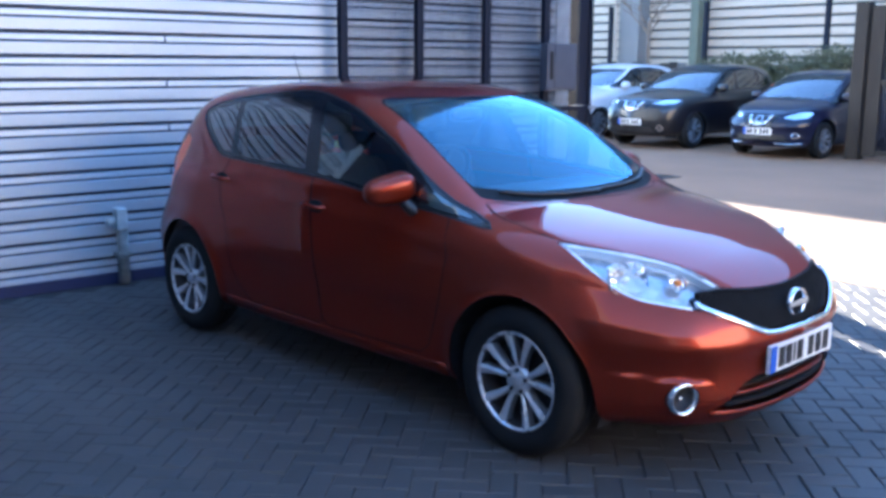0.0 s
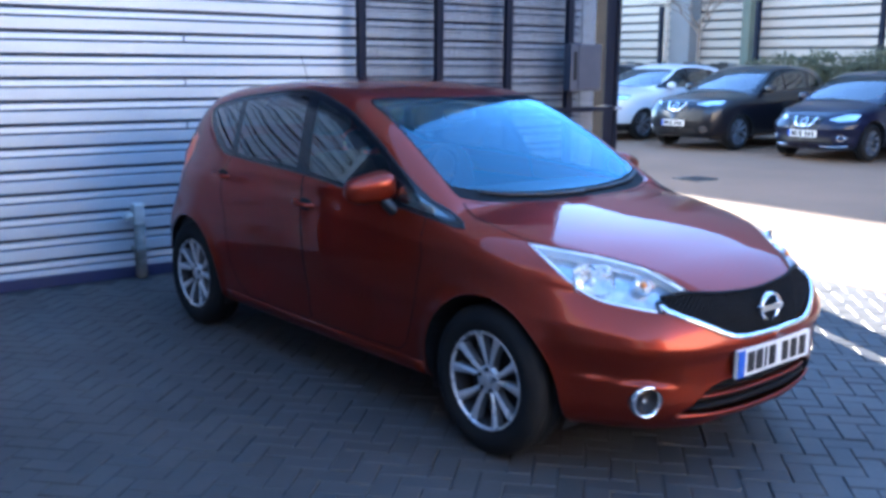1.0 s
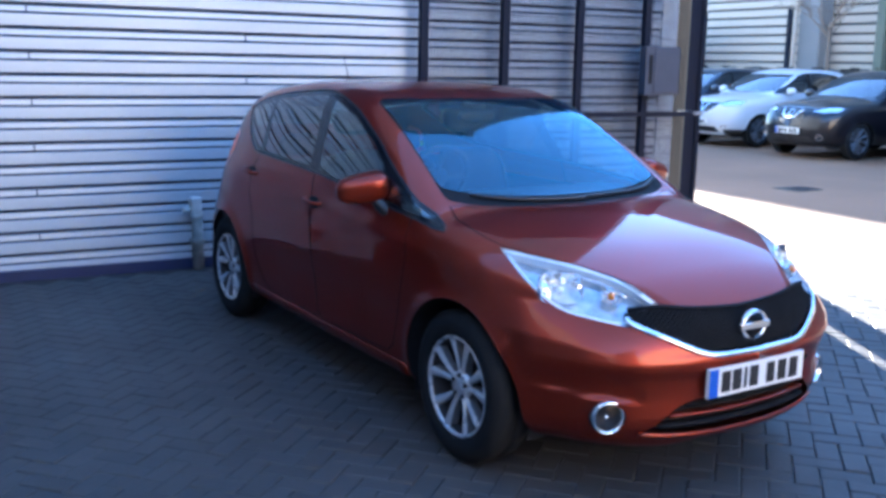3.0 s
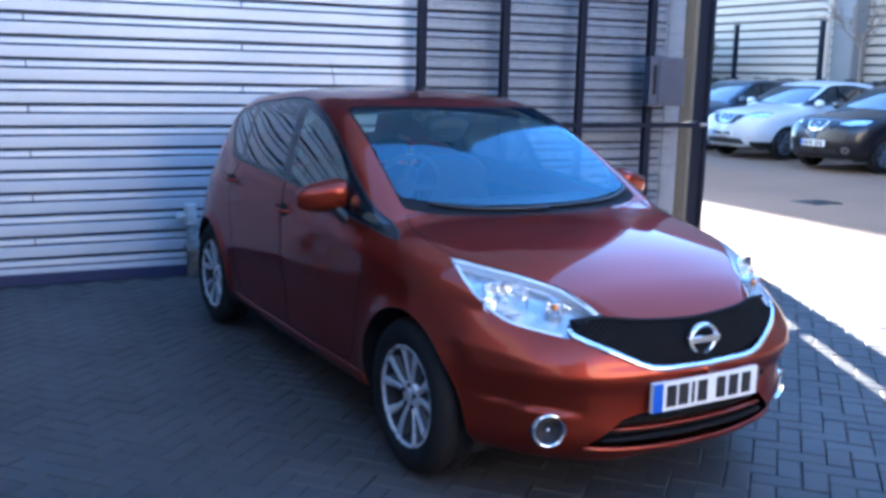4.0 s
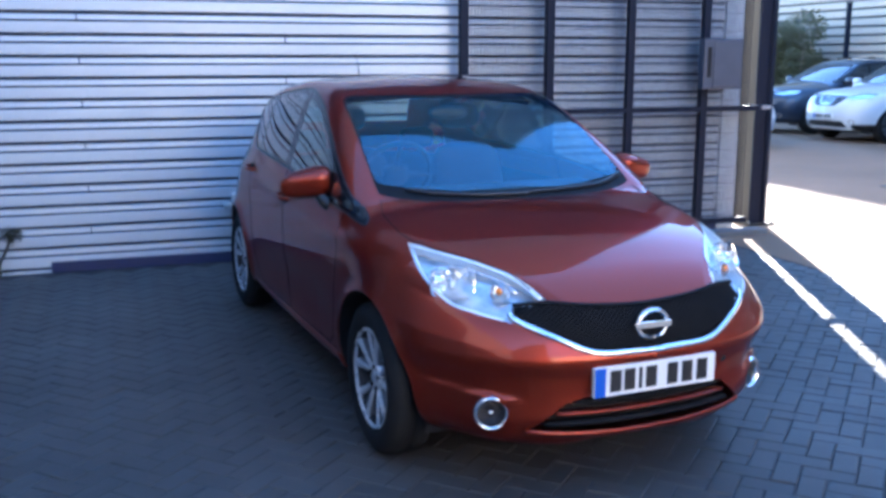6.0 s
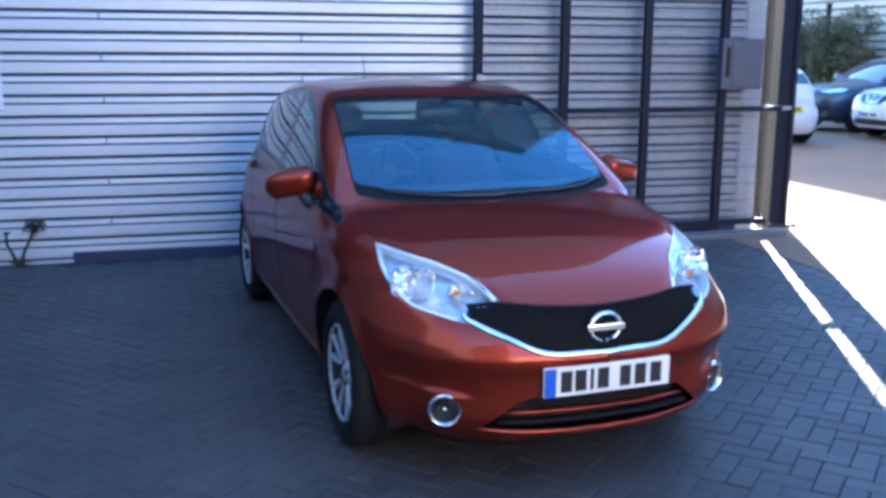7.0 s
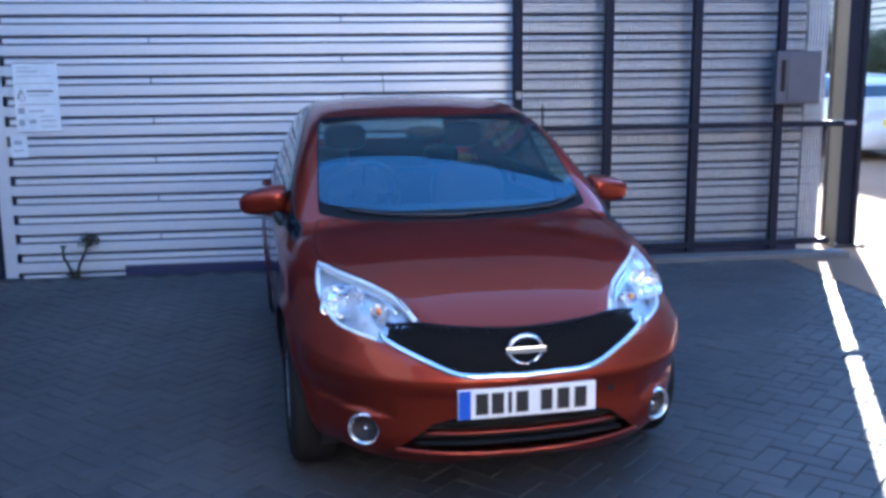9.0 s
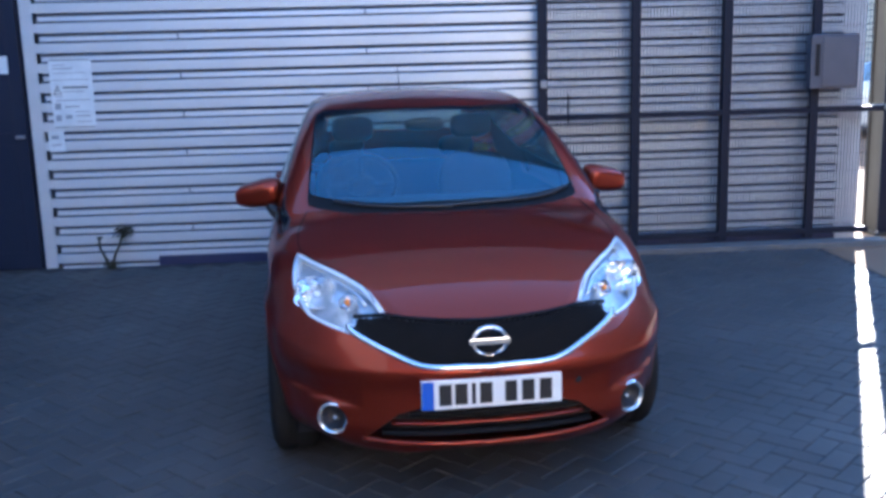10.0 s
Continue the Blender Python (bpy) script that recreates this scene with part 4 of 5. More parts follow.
def hatchback():
    """The copper hatchback."""
    S = NOTE
    car = thing("hatchback_car", "metallic copper-red five-door hatchback parked on block paving", "car")
    mid, flip = (-1, 0, 0), (1, 0, 0)
    front_door = on_side(S, [(0.415, 0.945), (1.365, 1.03), (1.345, 0.88), (1.315, 0.62), (1.285, 0.40), (1.27, 0.325), (1.22, 0.302), (0.56, 0.315), (0.50, 0.36), (0.425, 0.56), (0.38, 0.78)], 1)
    rear_door = on_side(S, [(1.372, 1.03), (2.16, 1.062), (2.205, 0.95), (2.185, 0.83), (2.13, 0.72), (2.12, 0.60), (2.10, 0.47), (2.02, 0.36), (1.92, 0.302), (1.30, 0.302), (1.275, 0.325), (1.29, 0.40), (1.32, 0.62), (1.35, 0.88)], 1)
    bonnet = on_top(S, [(0, 0.175), (0.30, 0.21), (0.52, 0.28), (0.645, 0.335), (0.685, 0.10), (0.672, -0.115), (0.585, -0.285), (0.435, -0.49), (0.365, -0.660), (0.20, -0.722), (0, -0.738),
                        (-0.20, -0.722), (-0.365, -0.660), (-0.435, -0.49), (-0.585, -0.285), (-0.672, -0.115), (-0.685, 0.10), (-0.645, 0.335), (-0.52, 0.28), (-0.30, 0.21)], 2)
    def pane_loop(half):
        return half + [(-x, y) for x, y in half[1:-1]][::-1]

    screen_out = on_top(S, pane_loop([(0, 0.20), (0.28, 0.225), (0.48, 0.285), (0.615, 0.355), (0.640, 0.39), (0.635, 0.48), (0.612, 0.75), (0.580, 1.06), (0.565, 1.11), (0.535, 1.135), (0.44, 1.115), (0.25, 1.075), (0, 1.055)]), 2)
    screen_in = on_top(S, pane_loop([(0, 0.300), (0.28, 0.322), (0.48, 0.375), (0.600, 0.425), (0.626, 0.455), (0.624, 0.52), (0.603, 0.75), (0.571, 1.05), (0.556, 1.096), (0.53, 1.119), (0.44, 1.100), (0.25, 1.060), (0, 1.040)]), 2)
    lamp = curve_through([(-0.690, -0.10, 0.885), (-0.715, -0.30, 0.80), (-0.678, -0.455, 0.727), (-0.605, -0.565, 0.70), (-0.510, -0.652, 0.676)], 4)
    lamp += [Vector(p) for p in [(-0.490, -0.602, 0.738)]] + curve_through([(-0.368, -0.640, 0.745), (-0.436, -0.49, 0.816), (-0.585, -0.285, 0.864), (-0.690, -0.10, 0.885)], 4)[:-1]
    lamp = [tuple(p) for p in lamp]
    lamp_way = (-0.55, -0.65, 0.52)
    grille = on_front(S, [(-0.492, 0.735), (-0.365, 0.742), (-0.20, 0.722), (0, 0.712), (0.20, 0.722), (0.365, 0.742), (0.492, 0.735), (0.500, 0.682), (0.37, 0.625), (0.245, 0.574), (0.0, 0.568), (-0.245, 0.574), (-0.37, 0.625), (-0.500, 0.682)], 1)
    intake = on_front(S, [(-0.46, 0.285), (-0.415, 0.325), (-0.34, 0.385), (-0.27, 0.405), (0, 0.408), (0.27, 0.405), (0.34, 0.385), (0.415, 0.325), (0.46, 0.285), (0.30, 0.270), (0, 0.262), (-0.30, 0.270)], 1)
    fog = on_front(S, arc_points(-0.578, 0.346, 0.050, 24), 1)
    tail_lamp = on_side(S, [(2.88, 0.83), (2.80, 0.96), (2.77, 1.12), (2.86, 1.15), (2.97, 1.05), (3.06, 0.90), (3.03, 0.80)], 1)
    rear_glass = [(x, 2.9, z) for x, z in [(-0.50, 1.13), (0.50, 1.13), (0.47, 1.33), (-0.47, 1.33)]]
    dlo = on_side(S, NOTE_DLO, 3)
    panes = {k: on_side(S, v, 1) for k, v in NOTE_PANES.items()}
    regions = [("bonnet", bonnet, (0, -0.15, 1)), ("cowl", screen_out, (0, -0.5, 0.86)), ("screen", screen_in, (0, -0.5, 0.86)), ("rear_glass", rear_glass, (0, 1, 0.2)),
               ("grille", grille, (0, -1, 0.15)), ("intake", intake, (0, -1, 0))]
    for tag, way, turn in (("R", mid, lambda q: q), ("L", flip, mirrored)):
        regions += [("front_door" + tag, turn(front_door), way), ("rear_door" + tag, turn(rear_door), way), ("dlo" + tag, turn(dlo), way)]
        regions += [(k + tag, turn(v), way) for k, v in panes.items()]
        regions += [("tail" + tag, turn(tail_lamp), way), ("lamp" + tag, turn(lamp), (lamp_way[0] if tag == "R" else -lamp_way[0], *lamp_way[1:])), ("fog" + tag, turn(fog), (0, -1, 0))]
        for y in (0.0, 2.6):
            regions.append((f"arch{tag}{y}", turn([(-0.84, a, b) for a, b in arc_points(y, 0.31, 0.364, 48)]), way, 0.45))
    split = carve(S, regions, step=0.016, around=240, fan_front=110, fan_rear=60)

    body = panel("body", S, split["body"], COPPER, car, "metallic copper-red bodywork")
    panel("bonnet", S, split["bonnet"], COPPER, car)
    panel("cowl", S, split["cowl"], GRILLE_BLACK, car, "black windscreen surround")
    panel("windscreen", S, split["screen"], SCREEN, car, "clear windscreen mirroring the sky, tinted bluer")
    panel("rear_window", S, split["rear_glass"], REAR_GLASS, car, "clear rear window")
    for tag, side in (("R", -1), ("L", 1)):
        turn = (lambda q: q) if tag == "R" else mirrored
        fd = panel("front_door", S, split["front_door" + tag], COPPER, car)
        rd = panel("rear_door", S, split["rear_door" + tag], COPPER, car)
        panel("window_surround", S, split["dlo" + tag], GLOSS_BLACK, car, "black window surround")
        panel("door_window", S, split["front_window" + tag], SIDE_GLASS, fd, "lightly tinted side window")
        panel("quarter_light", S, split["quarter_light" + tag], SIDE_GLASS, fd, "small triangular quarter light")
        panel("door_window", S, split["rear_window_pane" + tag], DARK_GLASS, rd, "dark privacy glass")
        panel("rear_quarter_window", S, split["rear_quarter" + tag], DARK_GLASS, car, "dark privacy glass")
        panel("tail_light", S, split["tail" + tag], RED_LENS, car, "orange-red tail light")
        front_lamp(S, car, split, "lamp" + tag, side, [(-side * p[0], p[1], p[2]) for p in lamp], (side * 0.55, -0.65, 0.52))
        for owner, loop in ((fd, front_door), (rd, rear_door)):
            part("door_gap", over_skin(S, turn(loop), 0.0045, 0.0012, True), GRILLE_BLACK, owner, "dark shut line")
        part("window_seal", over_skin(S, turn(dlo), 0.010, 0.003, True), TRIM, car, "black rubber window seal")
        for owner, y, z in ((fd, 1.315, 0.888), (rd, 2.205, 0.948)):
            x = float(S.flank(y, z))
            # a flat black blob stands in for the shade in the handle cup
            cup = blob((0.005, 0.060, 0.037), 2.5, 20, 12)
            bmesh.ops.translate(cup, vec=(side * (x + 0.0), y - 0.01, z - 0.006), verts=cup.verts)
            part("handle_recess", cup, BLACK_VOID, owner, "shadowed handle recess", True)
            grip = tube(curve_through([(side * (x - 0.004), y + 0.085, z + 0.006), (side * (x + 0.030), y + 0.055, z + 0.006), (side * (x + 0.034), y, z + 0.004), (side * (x + 0.030), y - 0.055, z), (side * (x - 0.004), y - 0.085, z - 0.002)], 5), 0.011, 10)
            part("door_handle", grip, COPPER, owner, "copper-red door handle", True)
        # wing mirror
        mirror = part("wing_mirror", mirror_shell(side), COPPER, car, "copper-red wing mirror", True)
        mirror.matrix_basis = pose(side * 0.878, 0.700, 1.033, 12, side * 4, side * 14)
        glass = part("mirror_glass", blob((0.080, 0.006, 0.040), 3.5, 20, 10), MIRROR, mirror, "mirror glass", True)
        glass.location = (0, 0.050, -0.004)
        part("mirror_base", blob((0.078, 0.046, 0.010), 3, 20, 10), TRIM, mirror, "black lower shell", True).location = (0, 0.008, -0.055)
        leg = tube(curve_through([(side * 0.745, 0.600, 0.925), (side * 0.785, 0.625, 0.935), (side * 0.812, 0.650, 0.960), (side * 0.825, 0.670, 0.990)], 4), 0.034, 10, radius_end=0.026)
        part("mirror_stem", leg, TRIM, car, "black mirror stem", True)
        # fog lamp
        centre = np.array([side * 0.578, float(S.front(side * 0.578, 0.346)), 0.346])
        n = Vector(S.normals(centre[None])[0])
        face = Matrix.Translation(centre) @ (n * 0.6 + Vector((0, -1, 0)) * 0.6).normalized().to_track_quat("Z", "Y").to_matrix().to_4x4()
        ring = lathe([(-0.030, 0.048), (-0.002, 0.050), (0.007, 0.054), (0.009, 0.059), (0.003, 0.064), (-0.012, 0.066)], 36, axis="Z")
        ring.transform(face)
        lampring = part("fog_lamp", ring, CHROME, car, "round fog lamp in a chrome ring", True)
        dish = lathe([(-0.040, 0.0), (-0.038, 0.020), (-0.028, 0.036), (-0.010, 0.049)], 28, axis="Z")
        dish.transform(face)
        part("reflector", dish, ALLOY_DARK, lampring, "dark lamp bowl", True)
        bulb = blob((0.009, 0.009, 0.008), 2, 14, 10)
        bulb.transform(face @ Matrix.Translation((0, -0.004, -0.022)))
        part("bulb", bulb, LAMP_SILVER, lampring, "", True)
        cover = lathe([(0.004, 0.0), (0.002, 0.026), (-0.004, 0.050)], 28, axis="Z")
        cover.transform(face)
        part("lens", cover, LENS, lampring, "", True)
        for y in (0.0, 2.6):
            arch_liner(car, S, y, side, 0.368)
            lip = [(side * float(S.flank(a, b)), a, b) for a, b in [(y + 0.365 * math.cos(radians(t)), 0.31 + 0.365 * math.sin(radians(t))) for t in range(-12, 193, 5)]]
            part("arch_lip", over_skin(S, lip, 0.008, 0.0006), COPPER, car, "", True)
        sill = [(side * float(S.flank(y, 0.262)), y, 0.262) for y in np.linspace(0.40, 2.18, 24)]
        part("sill", over_skin(S, sill, 0.070, 0.004), COPPER, car, "", True)
    part("bonnet_gap", over_skin(S, bonnet[25:] + bonnet[:16], 0.0042, 0.0012), GRILLE_BLACK, car, "dark shut line round the bonnet")
    # grille
    back = panel("grille", S, split["grille"], BLACK_VOID, car, "black honeycomb grille", 0.035)
    lattice = bmesh.new()
    edge = np.array([(p[0] * 0.985, 0.652 + (p[2] - 0.652) * 0.90) for p in grille])
    for lean in (1, -1):
        for c in np.arange(-1.6, 1.6, 0.0210):
            xs = np.linspace(-0.49, 0.49, 66)
            zs = 0.65 + (xs - c) * lean * 0.62
            ok = inside(edge, np.stack([xs, zs], -1))
            run = []
            for x, z, k in zip(list(xs) + [9], list(zs) + [9], list(ok) + [False]):
                if k:
                    run.append((x, z))
                elif len(run) > 1:
                    deep = S.front([q[0] for q in run], [q[1] for q in run])
                    strip([(a, float(d) + 0.010, b) for (a, b), d in zip(run, deep)], [(0, -1, 0.2)] * len(run), 0.0058, 0.003, False, 0.012, lattice)
                    run = []
                else:
                    run = []
    part("grille_mesh", lattice, GRILLE_BLACK, back, "black diamond mesh")
    brow = on_front(S, [(-0.484, 0.727), (-0.365, 0.735), (-0.20, 0.720), (0, 0.711), (0.20, 0.720), (0.365, 0.735), (0.484, 0.727)], 4, False)
    part("grille_edge", over_skin(S, brow, 0.016, 0.003), GRILLE_BLACK, back, "black upper grille edge", True)
    vee = on_front(S, [(-0.500, 0.700), (-0.495, 0.680), (-0.37, 0.622), (-0.250, 0.572), (-0.12, 0.565), (0.0, 0.563), (0.12, 0.565), (0.250, 0.572), (0.37, 0.622), (0.495, 0.680), (0.500, 0.700)], 3, False)
    part("chrome_strip", over_skin(S, vee, 0.022, 0.010), CHROME, car, "chrome strip under the grille", True)
    badge_y = float(S.front(0.0, 0.648)) - 0.010
    ring = bmesh.new()
    loop = [(0.062 * math.cos(a), badge_y, 0.648 + 0.053 * math.sin(a)) for a in np.linspace(0, 2 * math.pi, 33)[:-1]]
    strip(loop, [(0, -1, 0)] * 32, 0.014, 0.010, True, 0.010, ring)
    badge = part("badge", ring, CHROME, car, "round chrome badge with a cross bar", True)
    part("badge_bar", box((-0.077, badge_y - 0.014, 0.635), (0.077, badge_y + 0.008, 0.661), 0.004), CHROME, badge)
    # lower intake
    panel("lower_intake", S, split["intake"], BLACK_VOID, car, "dark lower air intake", 0.05)
    for z, half, mat in ((0.342, 0.365, COPPER), (0.300, 0.40, GRILLE_BLACK), (0.380, 0.30, GRILLE_BLACK)):
        xs = np.linspace(-half, half, 25)
        ys = S.front(xs, xs * 0 + z)
        part("intake_slat", strip([(x, float(y) + 0.020, z) for x, y in zip(xs, ys)], [(0, -1, 0)] * 25, 0.012 if mat is COPPER else 0.016, 0.010, False, 0.05), mat, car, "", True)
    lip = on_front(S, [(-0.47, 0.277), (-0.30, 0.262), (0, 0.254), (0.30, 0.262), (0.47, 0.277)], 5, False)
    part("lower_lip", over_skin(S, lip, 0.030, 0.012), COPPER, car, "", True)
    number_plate(car, S, 0.466)
    eye = tube([(0.335, float(S.front(0.335, 0.475)) - 0.002, 0.475), (0.335, float(S.front(0.335, 0.475)) + 0.01, 0.475)], 0.014, 14)
    part("tow_eye_cover", eye, BLACK_VOID, car)
    # wipers
    for pts, r in (([(0.02, 0.238), (-0.20, 0.258), (-0.40, 0.312), (-0.52, 0.365)], 0.0105), ([(0.60, 0.405), (0.45, 0.325), (0.20, 0.268), (-0.08, 0.250), (-0.26, 0.272)], 0.0125)):
        line = [(x, y, z + 0.010) for x, y, z in on_top(S, pts, 6, False)]
        wiper = part("wiper", tube(line, r, 6, radius_end=0.004), TRIM, car, "black windscreen wiper", True)
        blade = [(x, y - 0.004, z + 0.004) for x, y, z in on_top(S, [(p[0], p[1] + 0.012) for p in pts], 6, False)]
        part("wiper_blade", tube(blade, 0.0045, 6), TRIM, wiper)
    base = np.array([AERIAL[0], AERIAL[1], float(S.over(*AERIAL))])
    part("aerial", tube([base + np.array(d) for d in ((0, 0, -0.01), (0, 0.010, 0.02), (0, 0.09, 0.19))], 0.005, 6, radius_end=0.002), TRIM, car, "thin black roof aerial")
    add_wheels(car, [(-0.735, 0.0), (-0.735, 2.6), (0.735, 0.0), (0.735, 2.6)])
    # inside
    tub = S.skin(step=0.08, around=72, fan_front=20, fan_rear=14)
    co = tub.reshape(-1, 3)
    co = co - S.normals(co) * 0.05
    n, k = tub.shape[:2]
    for name, mat, keep in (("cabin_lining", DASH, lambda c: 0.22 < c[2] < 0.985 and 0.42 < c[1] < 3.0 and (abs(c[0]) > 0.5 or c[2] < 0.4 or c[1] > 2.6)), ("headlining", HEADLINING, lambda c: c[2] > 1.33 and c[1] > 1.12)):
        quads = []
        for i in range(n - 1):
            for j in range(k):
                q = (i * k + j, i * k + (j + 1) % k, (i + 1) * k + (j + 1) % k, (i + 1) * k + j)
                if all(keep(co[v]) for v in q):
                    quads.append(q)
        me = bpy.data.meshes.new(name)
        me.from_pydata(co.tolist(), [], quads)
        me.shade_smooth()
        link(name, me, mat, car, "dark cabin lining" if mat is DASH else "pale grey headlining")
    dash = box((-0.68, 0.36, 0.70), (0.68, 0.86, 0.955), 0.06)
    for v in dash.verts:
        if v.co.z > 0.85:
            v.co.z += 0.02 - 0.05 * max(0.5 - v.co.y, 0)
    part("dashboard", dash, DASH, car, "dark plastic dashboard", True)
    wheel = lathe([(0.013 * math.sin(a), 0.185 + 0.015 * math.cos(a)) for a in np.linspace(0, 2 * math.pi, 11)], 40, axis="Z")
    wheel.transform(pose(-0.36, 0.93, 1.020, -62))
    steering = part("steering_wheel", wheel, SEAT, car, "black steering wheel", True)
    centre = blob((0.07, 0.06, 0.025), 3, 20, 10)
    centre.transform(pose(-0.36, 0.93, 1.020, -62))
    part("wheel_boss", centre, SEAT, steering, "", True)
    for ang in (0, 180, 270):
        arm = tube([(math.cos(radians(ang)) * 0.05, math.sin(radians(ang)) * 0.05, 0), (math.cos(radians(ang)) * 0.18, math.sin(radians(ang)) * 0.18, 0)], 0.014, 8)
        arm.transform(pose(-0.36, 0.93, 1.020, -62))
        part("wheel_arm", arm, SEAT, steering)
    part("inner_mirror", blob((0.11, 0.02, 0.035), 3, 20, 10), TRIM, car, "black inner mirror", True).matrix_basis = pose(0, 1.10, 1.315, 10)
    for x in (-0.36, 0.36):
        seat(car, x, 1.35)
    bench = part("rear_seat", blob((0.60, 0.24, 0.10), 5), SEAT, car, "dark cloth rear bench", True)
    bench.location = (0, 2.15, 0.55)
    part("backrest", blob((0.60, 0.08, 0.20), 5), SEAT, bench, "", True).matrix_basis = pose(0, 0.30, 0.24, -16)
    for x in (-0.36, 0.36):
        part("headrest", blob((0.12, 0.05, 0.07), 3.5), SEAT, bench, "", True).matrix_basis = pose(x * 1.05, 0.36, 0.52, -10)
    part("parcel_shelf", box((-0.66, 2.62, 0.900), (0.66, 2.98, 0.925), 0.006), SEAT, car, "dark parcel shelf")
    car.matrix_world = CAR
    return car


def folded_cloth():
    """A folded red and yellow cloth on the parcel shelf."""
    c = thing("folded_cloth", "folded red and yellow cloth on the parcel shelf", "cloth")
    part("red_fold", blob((0.125, 0.085, 0.045), 3.5, 24, 14), RED_CLOTH, c, "", True).location = (0.575, 2.80, 0.970)
    part("yellow_fold", blob((0.115, 0.080, 0.030), 3, 24, 14), YELLOW_CLOTH, c, "yellow fold", True).location = (0.545, 2.76, 1.028)
    part("red_top", blob((0.12, 0.075, 0.036), 3, 24, 14), RED_CLOTH, c, "", True).location = (0.575, 2.81, 1.078)
    c.matrix_world = CAR


CAR = pose(3.086, 3.066, 0, 0, 0, 4.3)
AERIAL = (0.0, 2.55)
hatchback()
folded_cloth()

# ---- the yard beyond the gate ----
SUV = CarShape(
    plan=[(-0.88, 0.0), (-0.87, 0.25), (-0.84, 0.45), (-0.76, 0.62), (-0.62, 0.75), (-0.40, 0.84), (-0.1, 0.885), (0.4, 0.90), (2.2, 0.90), (2.7, 0.89), (3.1, 0.83), (3.35, 0.70), (3.42, 0.4), (3.44, 0.0)],
    section=[(0.1, 0.86), (0.25, 0.93), (0.35, 0.97), (0.5, 0.995), (0.7, 1.0), (0.9, 0.985), (1.0, 0.965), (1.1, 0.93), (1.3, 0.85), (1.7, 0.7)],
    nose=[(0.1, 0.16), (0.25, 0.06), (0.40, 0.015), (0.55, 0.0), (0.70, 0.02), (0.82, 0.07), (0.95, 0.18), (1.05, 0.34), (1.3, 0.7)],
    tail=[(0.1, 0.16), (0.3, 0.04), (0.5, 0.0), (0.75, 0.06), (1.0, 0.14), (1.5, 0.45)],
    bonnet=[(-1.0, 0.76), (-0.88, 0.83), (-0.72, 0.91), (-0.4, 0.99), (0.0, 1.04), (0.4, 1.08), (0.9, 1.09), (3.6, 1.12)],
    crown=0.06,
    roof=[(-0.1, 0.80), (0.42, 1.07), (0.8, 1.29), (1.15, 1.47), (1.4, 1.555), (1.8, 1.60), (2.3, 1.59), (2.8, 1.54), (3.05, 1.46), (3.2, 1.30), (3.35, 1.05), (3.5, 0.7)],
    side=[(-0.5, 0.70), (0.3, 0.80), (0.8, 0.835), (1.4, 0.85), (2.2, 0.845), (2.7, 0.81), (3.1, 0.73), (3.4, 0.60)],
    rear_axle=2.65, bottom=0.23, belt=1.07, sculpt=0.6)
SUV_PANES = [[(0.72, 1.085), (1.42, 1.115), (1.50, 1.46), (1.30, 1.43), (0.98, 1.27)], [(1.50, 1.118), (2.25, 1.14), (2.32, 1.45), (1.95, 1.485), (1.58, 1.475)], [(2.34, 1.15), (2.72, 1.20), (2.74, 1.31), (2.42, 1.43)]]
SUV_DLO = [(0.45, 1.07), (1.45, 1.10), (2.30, 1.125), (2.78, 1.18), (2.80, 1.32), (2.45, 1.46), (1.95, 1.51), (1.5, 1.50), (1.28, 1.455), (0.92, 1.28)]


